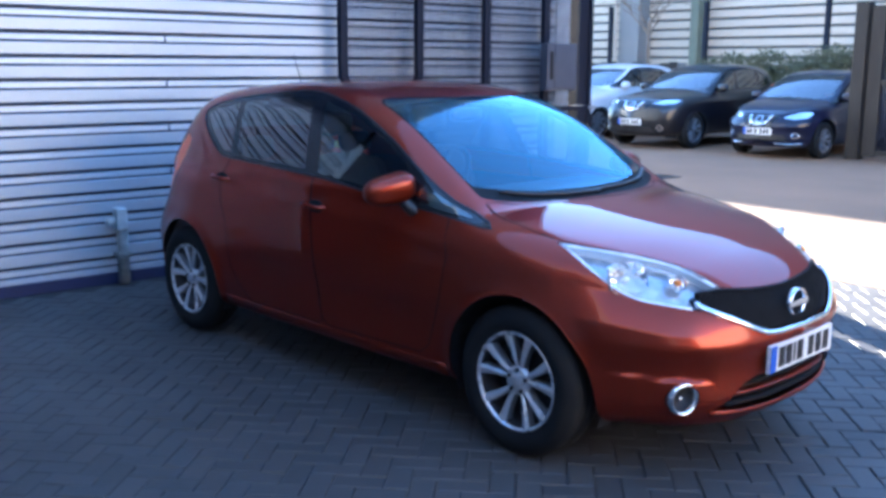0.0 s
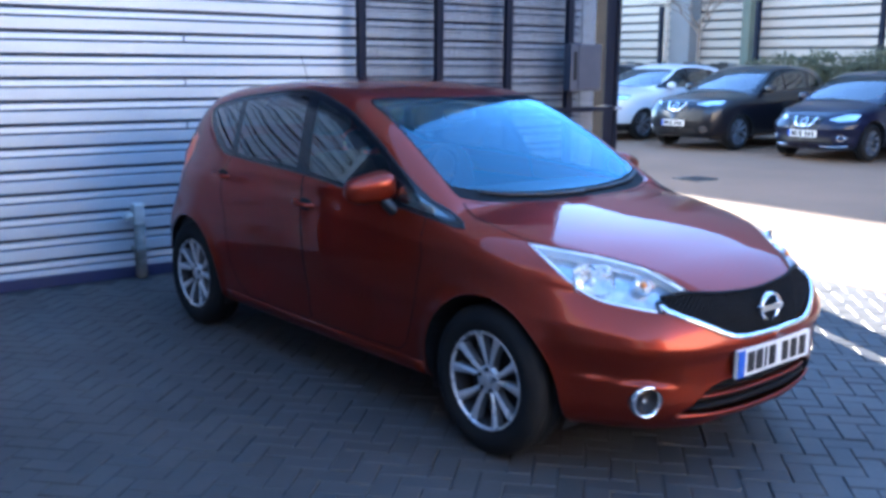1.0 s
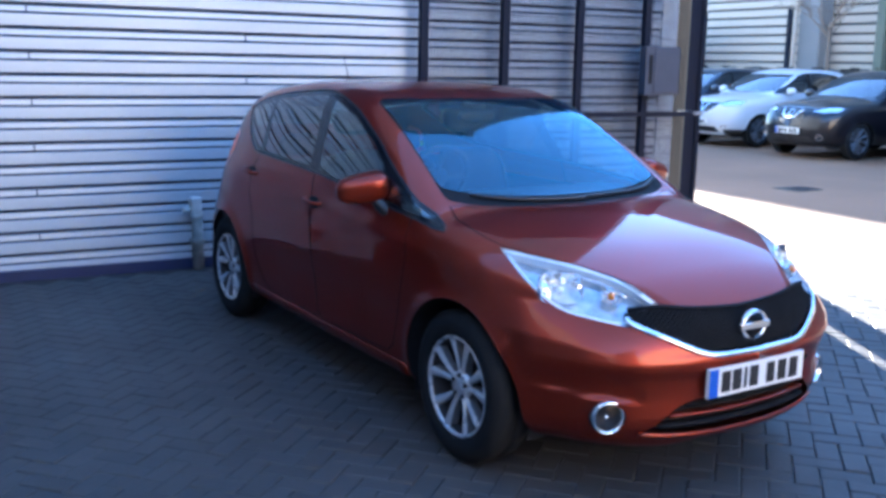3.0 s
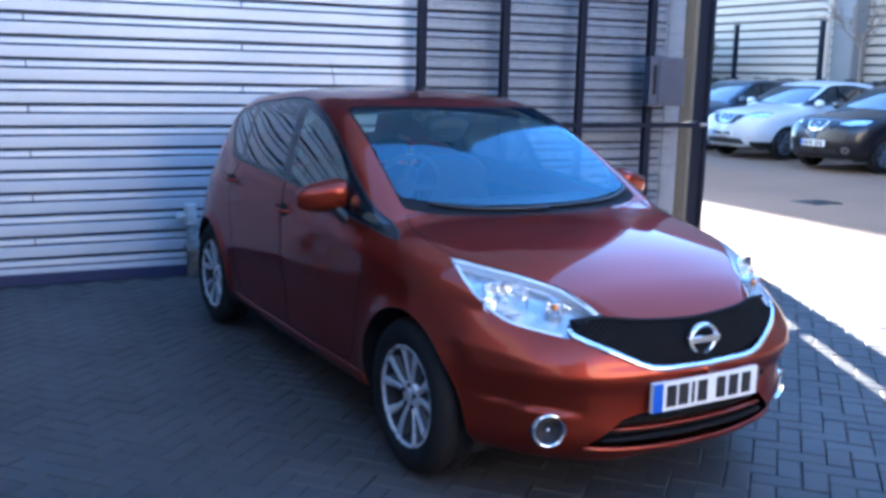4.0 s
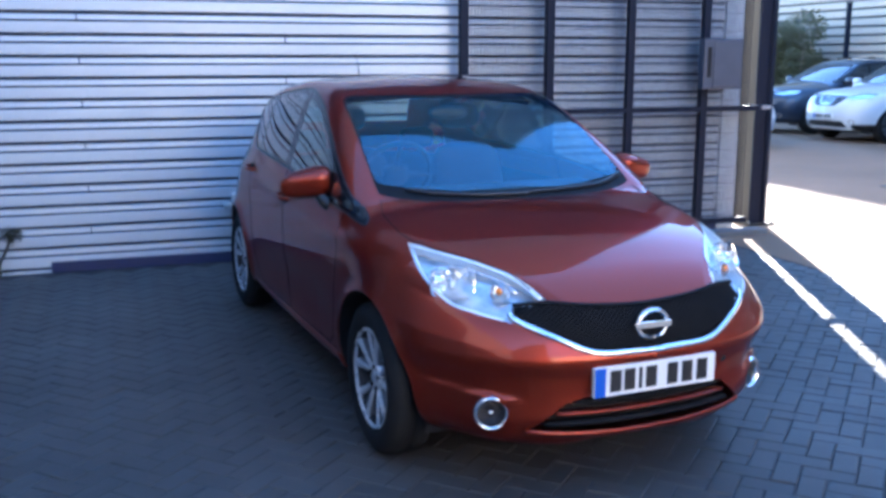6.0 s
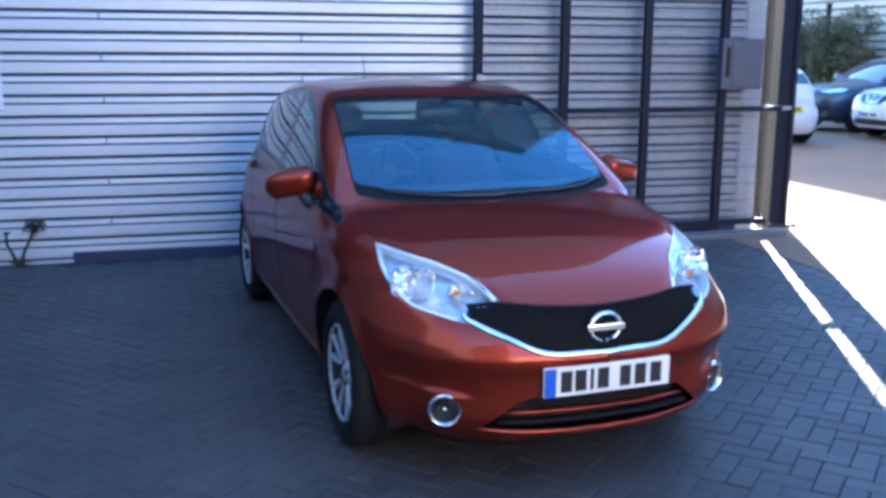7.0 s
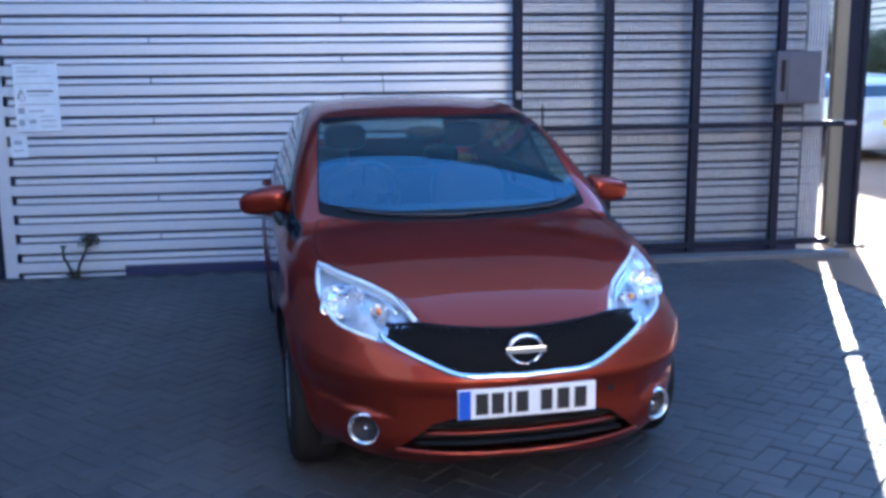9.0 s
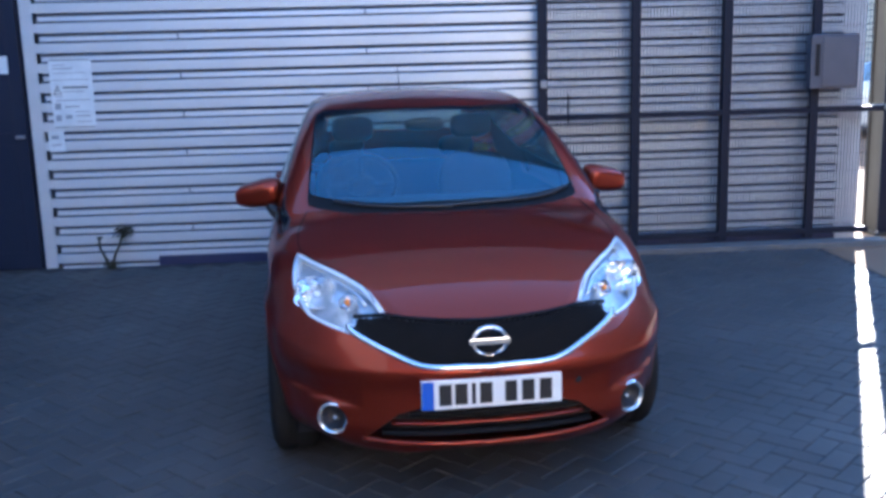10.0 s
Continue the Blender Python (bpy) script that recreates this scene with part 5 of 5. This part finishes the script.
def yard_car(name, label, shape, coat, m, suv=True, cladded=False, backwards=False, z_plate=0.5):
    """A parked car of the yard, with its windows, lamps, grille, plate, mirrors and wheels."""
    car = thing(name, label, "car", None, "cars parked in the yard")
    axle = shape.rear_axle
    dlo, panes = (SUV_DLO, SUV_PANES) if suv else (NOTE_DLO, list(NOTE_PANES.values()))
    dz, dy = (0.15, -0.06) if suv else (0.0, 0.0)
    wide = 1.06 if suv else 1.0
    screen = on_top(shape, [(0, 0.44), (0.45, 0.50), (0.70, 0.62), (0.60, 1.22), (0, 1.14), (-0.60, 1.22), (-0.70, 0.62), (-0.45, 0.50)] if suv else
                    [(0, 0.24), (0.45, 0.31), (0.66, 0.44), (0.57, 1.13), (0, 1.05), (-0.57, 1.13), (-0.66, 0.44), (-0.45, 0.31)], 1)
    lamp = [(-0.74 * wide, -0.24 + dy, 0.80 + dz), (-0.72 * wide, -0.42 + dy, 0.70 + dz), (-0.56 * wide, -0.60 + dy, 0.66 + dz), (-0.36 * wide, -0.66 + dy, 0.68 + dz), (-0.40 * wide, -0.62 + dy, 0.73 + dz), (-0.60 * wide, -0.40 + dy, 0.815 + dz)]
    span = 0.43 if suv else 0.34
    grille = on_front(shape, [(-span, 0.75 + dz), (span, 0.75 + dz), (span - 0.02, 0.67 + dz), (0.24, 0.55 + dz), (-0.24, 0.55 + dz), (0.02 - span, 0.67 + dz)], 1)
    intake = on_front(shape, [(-0.52, 0.30), (-0.44, 0.41), (0.44, 0.41), (0.52, 0.30)], 1)
    rear = [(x, axle + 0.6, z) for x, z in ([(-0.58, 1.18), (0.58, 1.18), (0.50, 1.45), (-0.50, 1.45)] if suv else [(-0.52, 1.12), (0.52, 1.12), (0.47, 1.34), (-0.47, 1.34)])]
    tail = on_side(shape, [(axle + 0.30, 0.90 + dz), (axle + 0.24, 1.02 + dz), (axle + 0.42, 1.04 + dz), (axle + 0.47, 0.92 + dz)], 1)
    regions = [("screen", screen, (0, -0.5, 0.86)), ("rear", rear, (0, 1, 0.2)), ("grille", grille, (0, -1, 0.1)), ("intake", intake, (0, -1, 0))]
    low = [(0, y, z) for y, z in ((-1.2, 0.05), (4.2, 0.05), (4.2, 0.36), (-1.2, 0.36))]
    for tag, turn, way in (("R", lambda q: q, (-1, 0, 0)), ("L", mirrored, (1, 0, 0))):
        if cladded:
            regions.append(("low" + tag, turn([(-0.85, y, z) for _, y, z in low]), way))
        regions.append(("dlo" + tag, turn(on_side(shape, dlo, 1)), way))
        regions += [(f"pane{i}{tag}", turn(on_side(shape, p, 1)), way) for i, p in enumerate(panes)]
        regions += [("tail" + tag, turn(tail), way), ("lamp" + tag, turn(lamp), (-0.5 if tag == "R" else 0.5, -0.7, 0.5))]
        regions += [(f"arch{tag}{y}", turn([(-0.84, a, b) for a, b in arc_points(y, 0.32, 0.37, 28)]), way, 0.45) for y in (0.0, axle)]
    split = carve(shape, regions, step=0.05, around=120, fan_front=44, fan_rear=30)
    body = panel("body", shape, split["body"], coat, car)
    panel("windscreen", shape, split["screen"], DARK_SCREEN, car, "windscreen mirroring the sky")
    panel("rear_window", shape, split["rear"], DARK_SCREEN, car)
    front = panel("grille", shape, split["grille"], GLOSS_BLACK, car, "dark grille", 0.012)
    panel("lower_intake", shape, split["intake"], TRIM, car, "", 0.012)
    vee = on_front(shape, [(-0.20, 0.735 + dz), (-0.15, 0.63 + dz), (-0.09, 0.585 + dz), (0.09, 0.585 + dz), (0.15, 0.63 + dz), (0.20, 0.735 + dz)], 2, False)
    part("chrome_vee", over_skin(shape, vee, 0.035, 0.012), CHROME, front, "chrome grille surround")
    badge = on_front(shape, arc_points(0, 0.66 + dz, 0.055, 16), 1)
    part("badge", over_skin(shape, badge, 0.02, 0.014, True), CHROME, front)
    for tag, side in (("R", -1), ("L", 1)):
        if cladded:
            panel("sill_cladding", shape, split["low" + tag], TRIM, car, "black lower cladding")
        panel("window_surround", shape, split["dlo" + tag], GLOSS_BLACK, car)
        for i in range(len(panes)):
            panel("side_window", shape, split[f"pane{i}{tag}"], DARK_SCREEN, car)
        panel("tail_light", shape, split["tail" + tag], RED_LENS, car, "red tail light")
        house = panel("headlight", shape, split["lamp" + tag], LAMP_SILVER, car, "bright headlight", 0.015)
        if house:
            panel("lens", shape, split["lamp" + tag], LENS, house)
        mirror = part("wing_mirror", blob((0.11, 0.06, 0.075), 2.6, 16, 10), coat, car, "", True)
        mirror.location = (side * (0.93 if suv else 0.87), 0.78 if suv else 0.60, 1.13 if suv else 1.03)
        part("mirror_stem", tube([(side * 0.77, 0.78 if suv else 0.6, 1.06 if suv else 0.95), (side * 0.86, 0.78 if suv else 0.6, 1.10 if suv else 0.99)], 0.025, 8), TRIM, car)
        fog = on_front(shape, arc_points(side * 0.60, 0.40, 0.045, 12), 1)
        part("fog_lamp", over_skin(shape, fog, 0.02, 0.006, True), CHROME, car)
        for y in (0.0, axle):
            arch_liner(car, shape, y, side, 0.372)
    if not suv:
        for a, b in ((-0.66, -0.30), (0.30, 0.66)):
            lip = on_front(shape, [(a, 0.265), ((a + b) / 2, 0.250), (b, 0.265)], 3, False)
            part("bumper_blade", over_skin(shape, lip, 0.035, 0.012), LAMP_SILVER, car, "silver bumper blade")
    if backwards:
        plate = part("number_plate", box((-0.26, axle + (0.79 if suv else 0.62), z_plate - 0.055), (0.26, axle + (0.83 if suv else 0.69), z_plate + 0.055), 0.004), PLATE_YELLOW, car, "yellow rear number plate")
        for x in (-0.17, -0.10, -0.03, 0.07, 0.14, 0.21):
            part("plate_bar", box((x - 0.022, axle + 0.685, z_plate - 0.038), (x + 0.022, axle + (0.834 if suv else 0.694), z_plate + 0.038)), INK, plate)
    number_plate(car, shape, z_plate if not backwards else 0.47)
    # yard wheels stand in shade, so they take the shaded alloy colour
    add_wheels(car, [(-0.775 if suv else -0.735, 0.0), (-0.775 if suv else -0.735, axle), (0.775 if suv else 0.735, 0.0), (0.775 if suv else 0.735, axle)], **({"radius": 0.345, "rim": 0.235, "alloy": ALLOY_GREY} if suv else {"alloy": ALLOY_GREY}))
    part("cabin", box((-0.70, 0.60, 0.35), (0.70, axle + 0.3, 0.95), 0.05), DASH, car, "dark cabin")
    for x in (-0.38, 0.38):
        part("seat_back", box((x - 0.22, 1.45, 0.9), (x + 0.22, 1.60, 1.30 if suv else 1.22), 0.05), SEAT, car)
    car.matrix_world = m
    return car


DARK_SCREEN = glass_sheet("yard_car_glass", (0.18, 0.20, 0.21), (1.0, 1.0, 1.0), 0.0, 2.2)
yard_car("yard_suv", "white crossover parked nose out with black lower cladding", SUV, WHITE_PAINT, pose(15.40, 15.05, 0, 0, 0, -88), cladded=True)
yard_car("yard_suv", "black crossover parked nose out in the yard", SUV, BLACK_PAINT, pose(15.12, 12.40, 0, 0, 0, -88))
yard_car("yard_hatchback", "dark navy hatchback parked nose out with chrome grille", NOTE, NAVY_PAINT, pose(15.22, 9.75, 0, 0, 0, -88), suv=False, z_plate=0.46)
yard_car("yard_suv", "blue-grey crossover parked beyond the white one", SUV, BLUE_PAINT, pose(15.60, 17.45, 0, 0, 0, -88))
yard_car("yard_hatchback", "white hatchback seen from behind with yellow plate", NOTE, WHITE_PAINT, pose(12.28, 17.60, 0, 0, 0, 180), suv=False, backwards=True, z_plate=0.66)

# far clad building along the yard, ribbed; its unseen dark top darkens bonnet reflections
far = tagged(link("wall_east", box((22.06, -30, -0.04), (40, 70, FAR_HIGH)), FASCIA_GREY), kind="structure", label="long warehouse beyond the yard, white ribbed below an added unseen dark band", category="wall")
course = bmesh.new()
ends = [[course.verts.new((d, y, z)) for d, z in ((0.06, 0.0), (-0.01, 0.005), (0.0, 0.185), (0.055, 0.195), (0.055, 0.245), (0.06, 0.25))] for y in (-29.9, 69.9)]
for k in range(5):
    # groove faces borrow the dark kerb colour to paint in their shade
    course.faces.new((ends[0][k], ends[0][k + 1], ends[1][k + 1], ends[1][k])).material_index = int(k in (2, 3))
bmesh.ops.recalc_face_normals(course, faces=course.faces)
COURSE = bpy.data.meshes.new("cladding_course")
course.to_mesh(COURSE)
course.free()
COURSE.materials.append(CLADDING_FAR)
COURSE.materials.append(KERB)
for k in range(17):
    ob = new("cladding_course", COURSE)
    ob.parent, ob.location = far, (22.0, 0, 0.05 + k * 0.25)
for y0, y1, mat, name, label in ((18.20, 18.90, CONCRETE, "wall_pier", "grey concrete pier on the far wall"), (16.22, 16.47, GREEN_POST, "drain_column", "grey-green column on the far wall")):
    tagged(link(name, box((21.50, y0, -0.01), (21.98, y1, 8.0), 0.02), mat), kind="structure", label=label, category="column")
tagged(link("downpipe", tube([(21.42, 18.97, 0), (21.42, 18.97, 8)], 0.07, 12), CLADDING_FAR), label="white downpipe beside the far pier", category="pipe")
# low dark fence and posts before the far wall
for y in (12.27, 15.60, 18.77, 22.0, 25.2):
    ob = thing("fence_post", "tall dark fence post before the far wall", "post", group="far fence posts")
    part("shaft", box((20.94, y - 0.05, 0), (21.06, y + 0.05, 3.12 if y > 15.3 else 4.2), 0.006), POST_PAINT, ob)
    part("cap", box((20.93, y - 0.06, 3.121 if y > 15.3 else 4.201), (21.07, y + 0.06, 3.145 if y > 15.3 else 4.225)), POST_PAINT, ob)
boards = thing("board_fence", "dull brown boarded fence along the far wall", "fence")
for k in range(54):
    y = 16.3 + k * 0.30
    part("board", box((21.20, y, 0), (21.23, y + 0.285, 1.62 + 0.03 * math.sin(k * 1.7)), 0.003), RUSTY_BROWN if k % 3 else KERB, boards)
for z in (0.5, 1.3):
    part("fence_rail", box((21.231, 16.3, z), (21.28, 32.4, z + 0.08)), RUSTY_BROWN, boards)


def leaves(bm, centre, radius, count, size, r):
    for _ in range(count):
        v = Vector((r.gauss(0, 1), r.gauss(0, 1), r.gauss(0, 1))).normalized() * radius * (0.55 + 0.5 * r.random())
        p = Vector(centre) + Vector((v.x, v.y, v.z * 0.8))
        if p.z < 0.05:
            continue
        a = Vector((r.gauss(0, 1), r.gauss(0, 1), r.gauss(0, 1))).normalized()
        b = a.orthogonal().normalized() * size * 0.5
        a = a * size
        bm.faces.new([bm.verts.new(p + q) for q in (a, b, -a, -b)])


def hedge(name, label, line, height, seed, mat, clumps=26, spread=0.5):
    """A row of leafy clumps on short stems with a ragged top."""
    r = random.Random(seed)
    h = thing(name, label, "hedge")
    bm, stems = bmesh.new(), bmesh.new()
    (x0, y0), (x1, y1) = line
    for k in range(clumps):
        t = (k + r.random()) / clumps
        x, y = x0 + (x1 - x0) * t + r.gauss(0, 0.2), y0 + (y1 - y0) * t
        top = height * (0.75 + 0.35 * r.random())
        tube([(x, y, -0.01), (x + r.gauss(0, 0.05), y + r.gauss(0, 0.05), top * 0.8)], 0.03, 6, stems, 0.012)
        for level in (0.25, 0.55, 0.85):
            leaves(bm, (x + r.gauss(0, 0.1), y + r.gauss(0, 0.1), top * level), spread, 420, 0.052, r)
    tagged(part("foliage", bm, mat, h), kind="stuff")
    tagged(part("stems", stems, BARK, h), kind="stuff")


hedge("hedge", "clipped green hedge before the far wall", ((20.0, 10.2), (20.2, 14.8)), 1.80, 3, LEAF)
hedge("shrubs", "tall ragged evergreen shrubs before the far wall", ((20.4, 22.8), (20.9, 32.0)), 2.75, 5, LEAF, 44, 0.6)


def bare_tree():
    """A small leafless tree: a trunk that forks into thinner and thinner twigs."""
    r = random.Random(11)
    tree = thing("bare_tree", "small leafless tree before the far wall", "tree")
    limbs, twigs = [], bmesh.new()
    part("trunk", tube(curve_through([(20.6, 17.10, -0.02), (20.63, 17.13, 0.9), (20.57, 17.08, 1.8), (20.6, 17.10, 2.75)], 4), 0.060, 10, radius_end=0.040), BARK, tree, "", True)

    def grow(p, way, length, radius, depth):
        q = p + way * length
        mid = (p + q) / 2 + Vector((r.gauss(0, 0.04), r.gauss(0, 0.04), 0.02))
        if depth == 3:
            part("limb", tube(curve_through([p, mid, q], 4), radius, 8, radius_end=radius * 0.6), BARK, tree, "", True)
        else:
            tube([p, mid, q], radius, 5, twigs, radius * 0.6)
        if depth:
            for _ in range(3):
                turn = Vector((r.gauss(0, 0.55), r.gauss(0, 0.55), r.gauss(0.1, 0.35)))
                grow(q, (way + turn).normalized(), length * (0.6 + 0.2 * r.random()), radius * 0.58, depth - 1)

    for k in range(6):
        ang = k * 1.05 + r.random() * 0.4
        grow(Vector((20.6, 17.10, 2.25 + 0.09 * k)), Vector((math.cos(ang), math.sin(ang), 0.95)).normalized(), 0.62, 0.024, 3)
    tagged(part("twig_spray", twigs, BARK, tree), kind="stuff")


bare_tree()


def gate_leaf():
    """An open steel gate leaf in the yard."""
    g = thing("gate_leaf", "brown steel gate leaf standing open in the yard", "gate")
    part("post", box((15.50, 8.48, 0), (15.72, 8.70, 2.62), 0.01), RUSTY_BROWN, g)
    part("stile", box((15.55, 8.20, 0.06), (15.67, 8.44, 2.55), 0.008), RUSTY_BROWN, g)
    part("stile", box((15.55, 4.80, 0.06), (15.67, 5.00, 2.55), 0.008), RUSTY_BROWN, g)
    for z in (0.08, 1.25, 2.45):
        part("rail", box((15.56, 5.001, z), (15.66, 8.199, z + 0.10), 0.006), RUSTY_BROWN, g)
    for k in range(60):
        y = 5.05 + k * 0.053
        part("bar", box((15.60, y, 0.181), (15.62, y + 0.022, 2.449)), POST_PAINT, g)


gate_leaf()
drain = thing("drain_cover", "dark iron drain cover set in the paving", "drain")
part("frame", box((10.55, 8.75, -0.03), (11.05, 9.15, 0.006), 0.003), TRIM, drain)
for k in range(6):
    part("drain_bar", box((10.60 + k * 0.075, 8.80, 0.0065), (10.635 + k * 0.075, 9.10, 0.011)), ALLOY_DARK, drain)

# unseen plain building behind the camera, added to bounce warm sunlight onto the cladding
tagged(link("wall_south", box((-30, -28, -0.04), (60, -18, 9.5)), PALE_WALL), kind="structure", label="unseen plain pale building added to bounce warm sunlight", category="wall")

# unseen dark block, added to keep bright reflections off the wing mirrors
tagged(link("wall_shade_south", box((-6.0, -17.9, -0.04), (2.0, -11.0, HIGH)), NAVY_DOOR), kind="structure", label="unseen dark navy block added to darken the car's reflections", category="wall")

# ---- block paving, herringbone, laid at 45 degrees ----
def block_mesh(long, wide):
    """One paving block with chamfered upper edges."""
    a, b, c = long / 2 - 0.0018, wide / 2 - 0.0018, 0.0045
    verts = [(sx * a, sy * b, -0.03) for sx, sy in ((-1, -1), (1, -1), (1, 1), (-1, 1))]
    verts += [(sx * a, sy * b, -c) for sx, sy in ((-1, -1), (1, -1), (1, 1), (-1, 1))]
    verts += [(sx * (a - c), sy * (b - c), 0.0) for sx, sy in ((-1, -1), (1, -1), (1, 1), (-1, 1))]
    faces = [(8, 9, 10, 11)] + [(k + o, (k + 1) % 4 + o, (k + 1) % 4 + o + 4, k + o + 4) for o in (0, 4) for k in range(4)]
    return verts, faces


def lay_paving():
    long, wide = 0.200, 0.100
    verts, faces = block_mesh(long, wide)
    single = bpy.data.meshes.new("paving_block")
    single.from_pydata(verts, [], faces)
    single.materials.append(BRICK)
    base = np.array(verts)
    r = np.random.RandomState(5)
    bed = tagged(new("paving"), "dark grey block paving laid in herringbone", "paving", "", "structure")
    turn = math.radians(PAVE_TURN)
    c, s = math.cos(turn), math.sin(turn)
    places = []
    span = 150
    for i in range(-span, span):
        for j in range(-span, span):
            # herringbone on a 0.1 m lattice: a lying block and a standing one in each step of four
            k = (i - j) % 4
            if k == 0:
                u, v, ang = (i + 1.0) * wide, (j + 0.5) * wide, 0.0
            elif k == 2:
                u, v, ang = (i + 0.5) * wide, (j + 0.0) * wide, math.pi / 2
            else:
                continue
            x, y = 4.0 + c * u - s * v, 4.0 + s * u + c * v
            if -4.5 < x < 6.34 and -3.5 < y < WALL - 0.12:
                places.append((x, y, ang + turn))
    near = sorted(range(len(places)), key=lambda q: (places[q][0] - 0.55) ** 2 + (places[q][1] - 1.9) ** 2)
    chosen = set(near[:300])
    all_v, all_f = [], []
    for n, (x, y, ang) in enumerate(places):
        dz, tilt_x, tilt_y, yaw = r.normal(0, 0.0014), r.normal(0, 0.008), r.normal(0, 0.008), ang + r.normal(0, 0.010)
        if n in chosen:
            ob = new("paving_block", single)
            ob.parent = bed
            ob.matrix_world = Matrix.Translation((x, y, dz)) @ Euler((tilt_x, tilt_y, yaw)).to_matrix().to_4x4()
        else:
            p = base.copy()
            p[:, 2] += dz + tilt_x * p[:, 1] - tilt_y * p[:, 0]
            cc, ss = math.cos(yaw), math.sin(yaw)
            all_v.append(np.stack([x + cc * p[:, 0] - ss * p[:, 1], y + ss * p[:, 0] + cc * p[:, 1], p[:, 2]], -1))
    count, nv = len(all_v), len(base)
    co = np.concatenate(all_v)
    quad = np.array(faces)
    loops = (quad[None] + (np.arange(count) * nv)[:, None, None]).reshape(-1, 4)
    me = bpy.data.meshes.new("paving_field")
    me.from_pydata(co.tolist(), [], loops.tolist())
    tagged(link("paving_field", me, BRICK, bed), kind="stuff")


PAVE_TURN = 45.0
lay_paving()
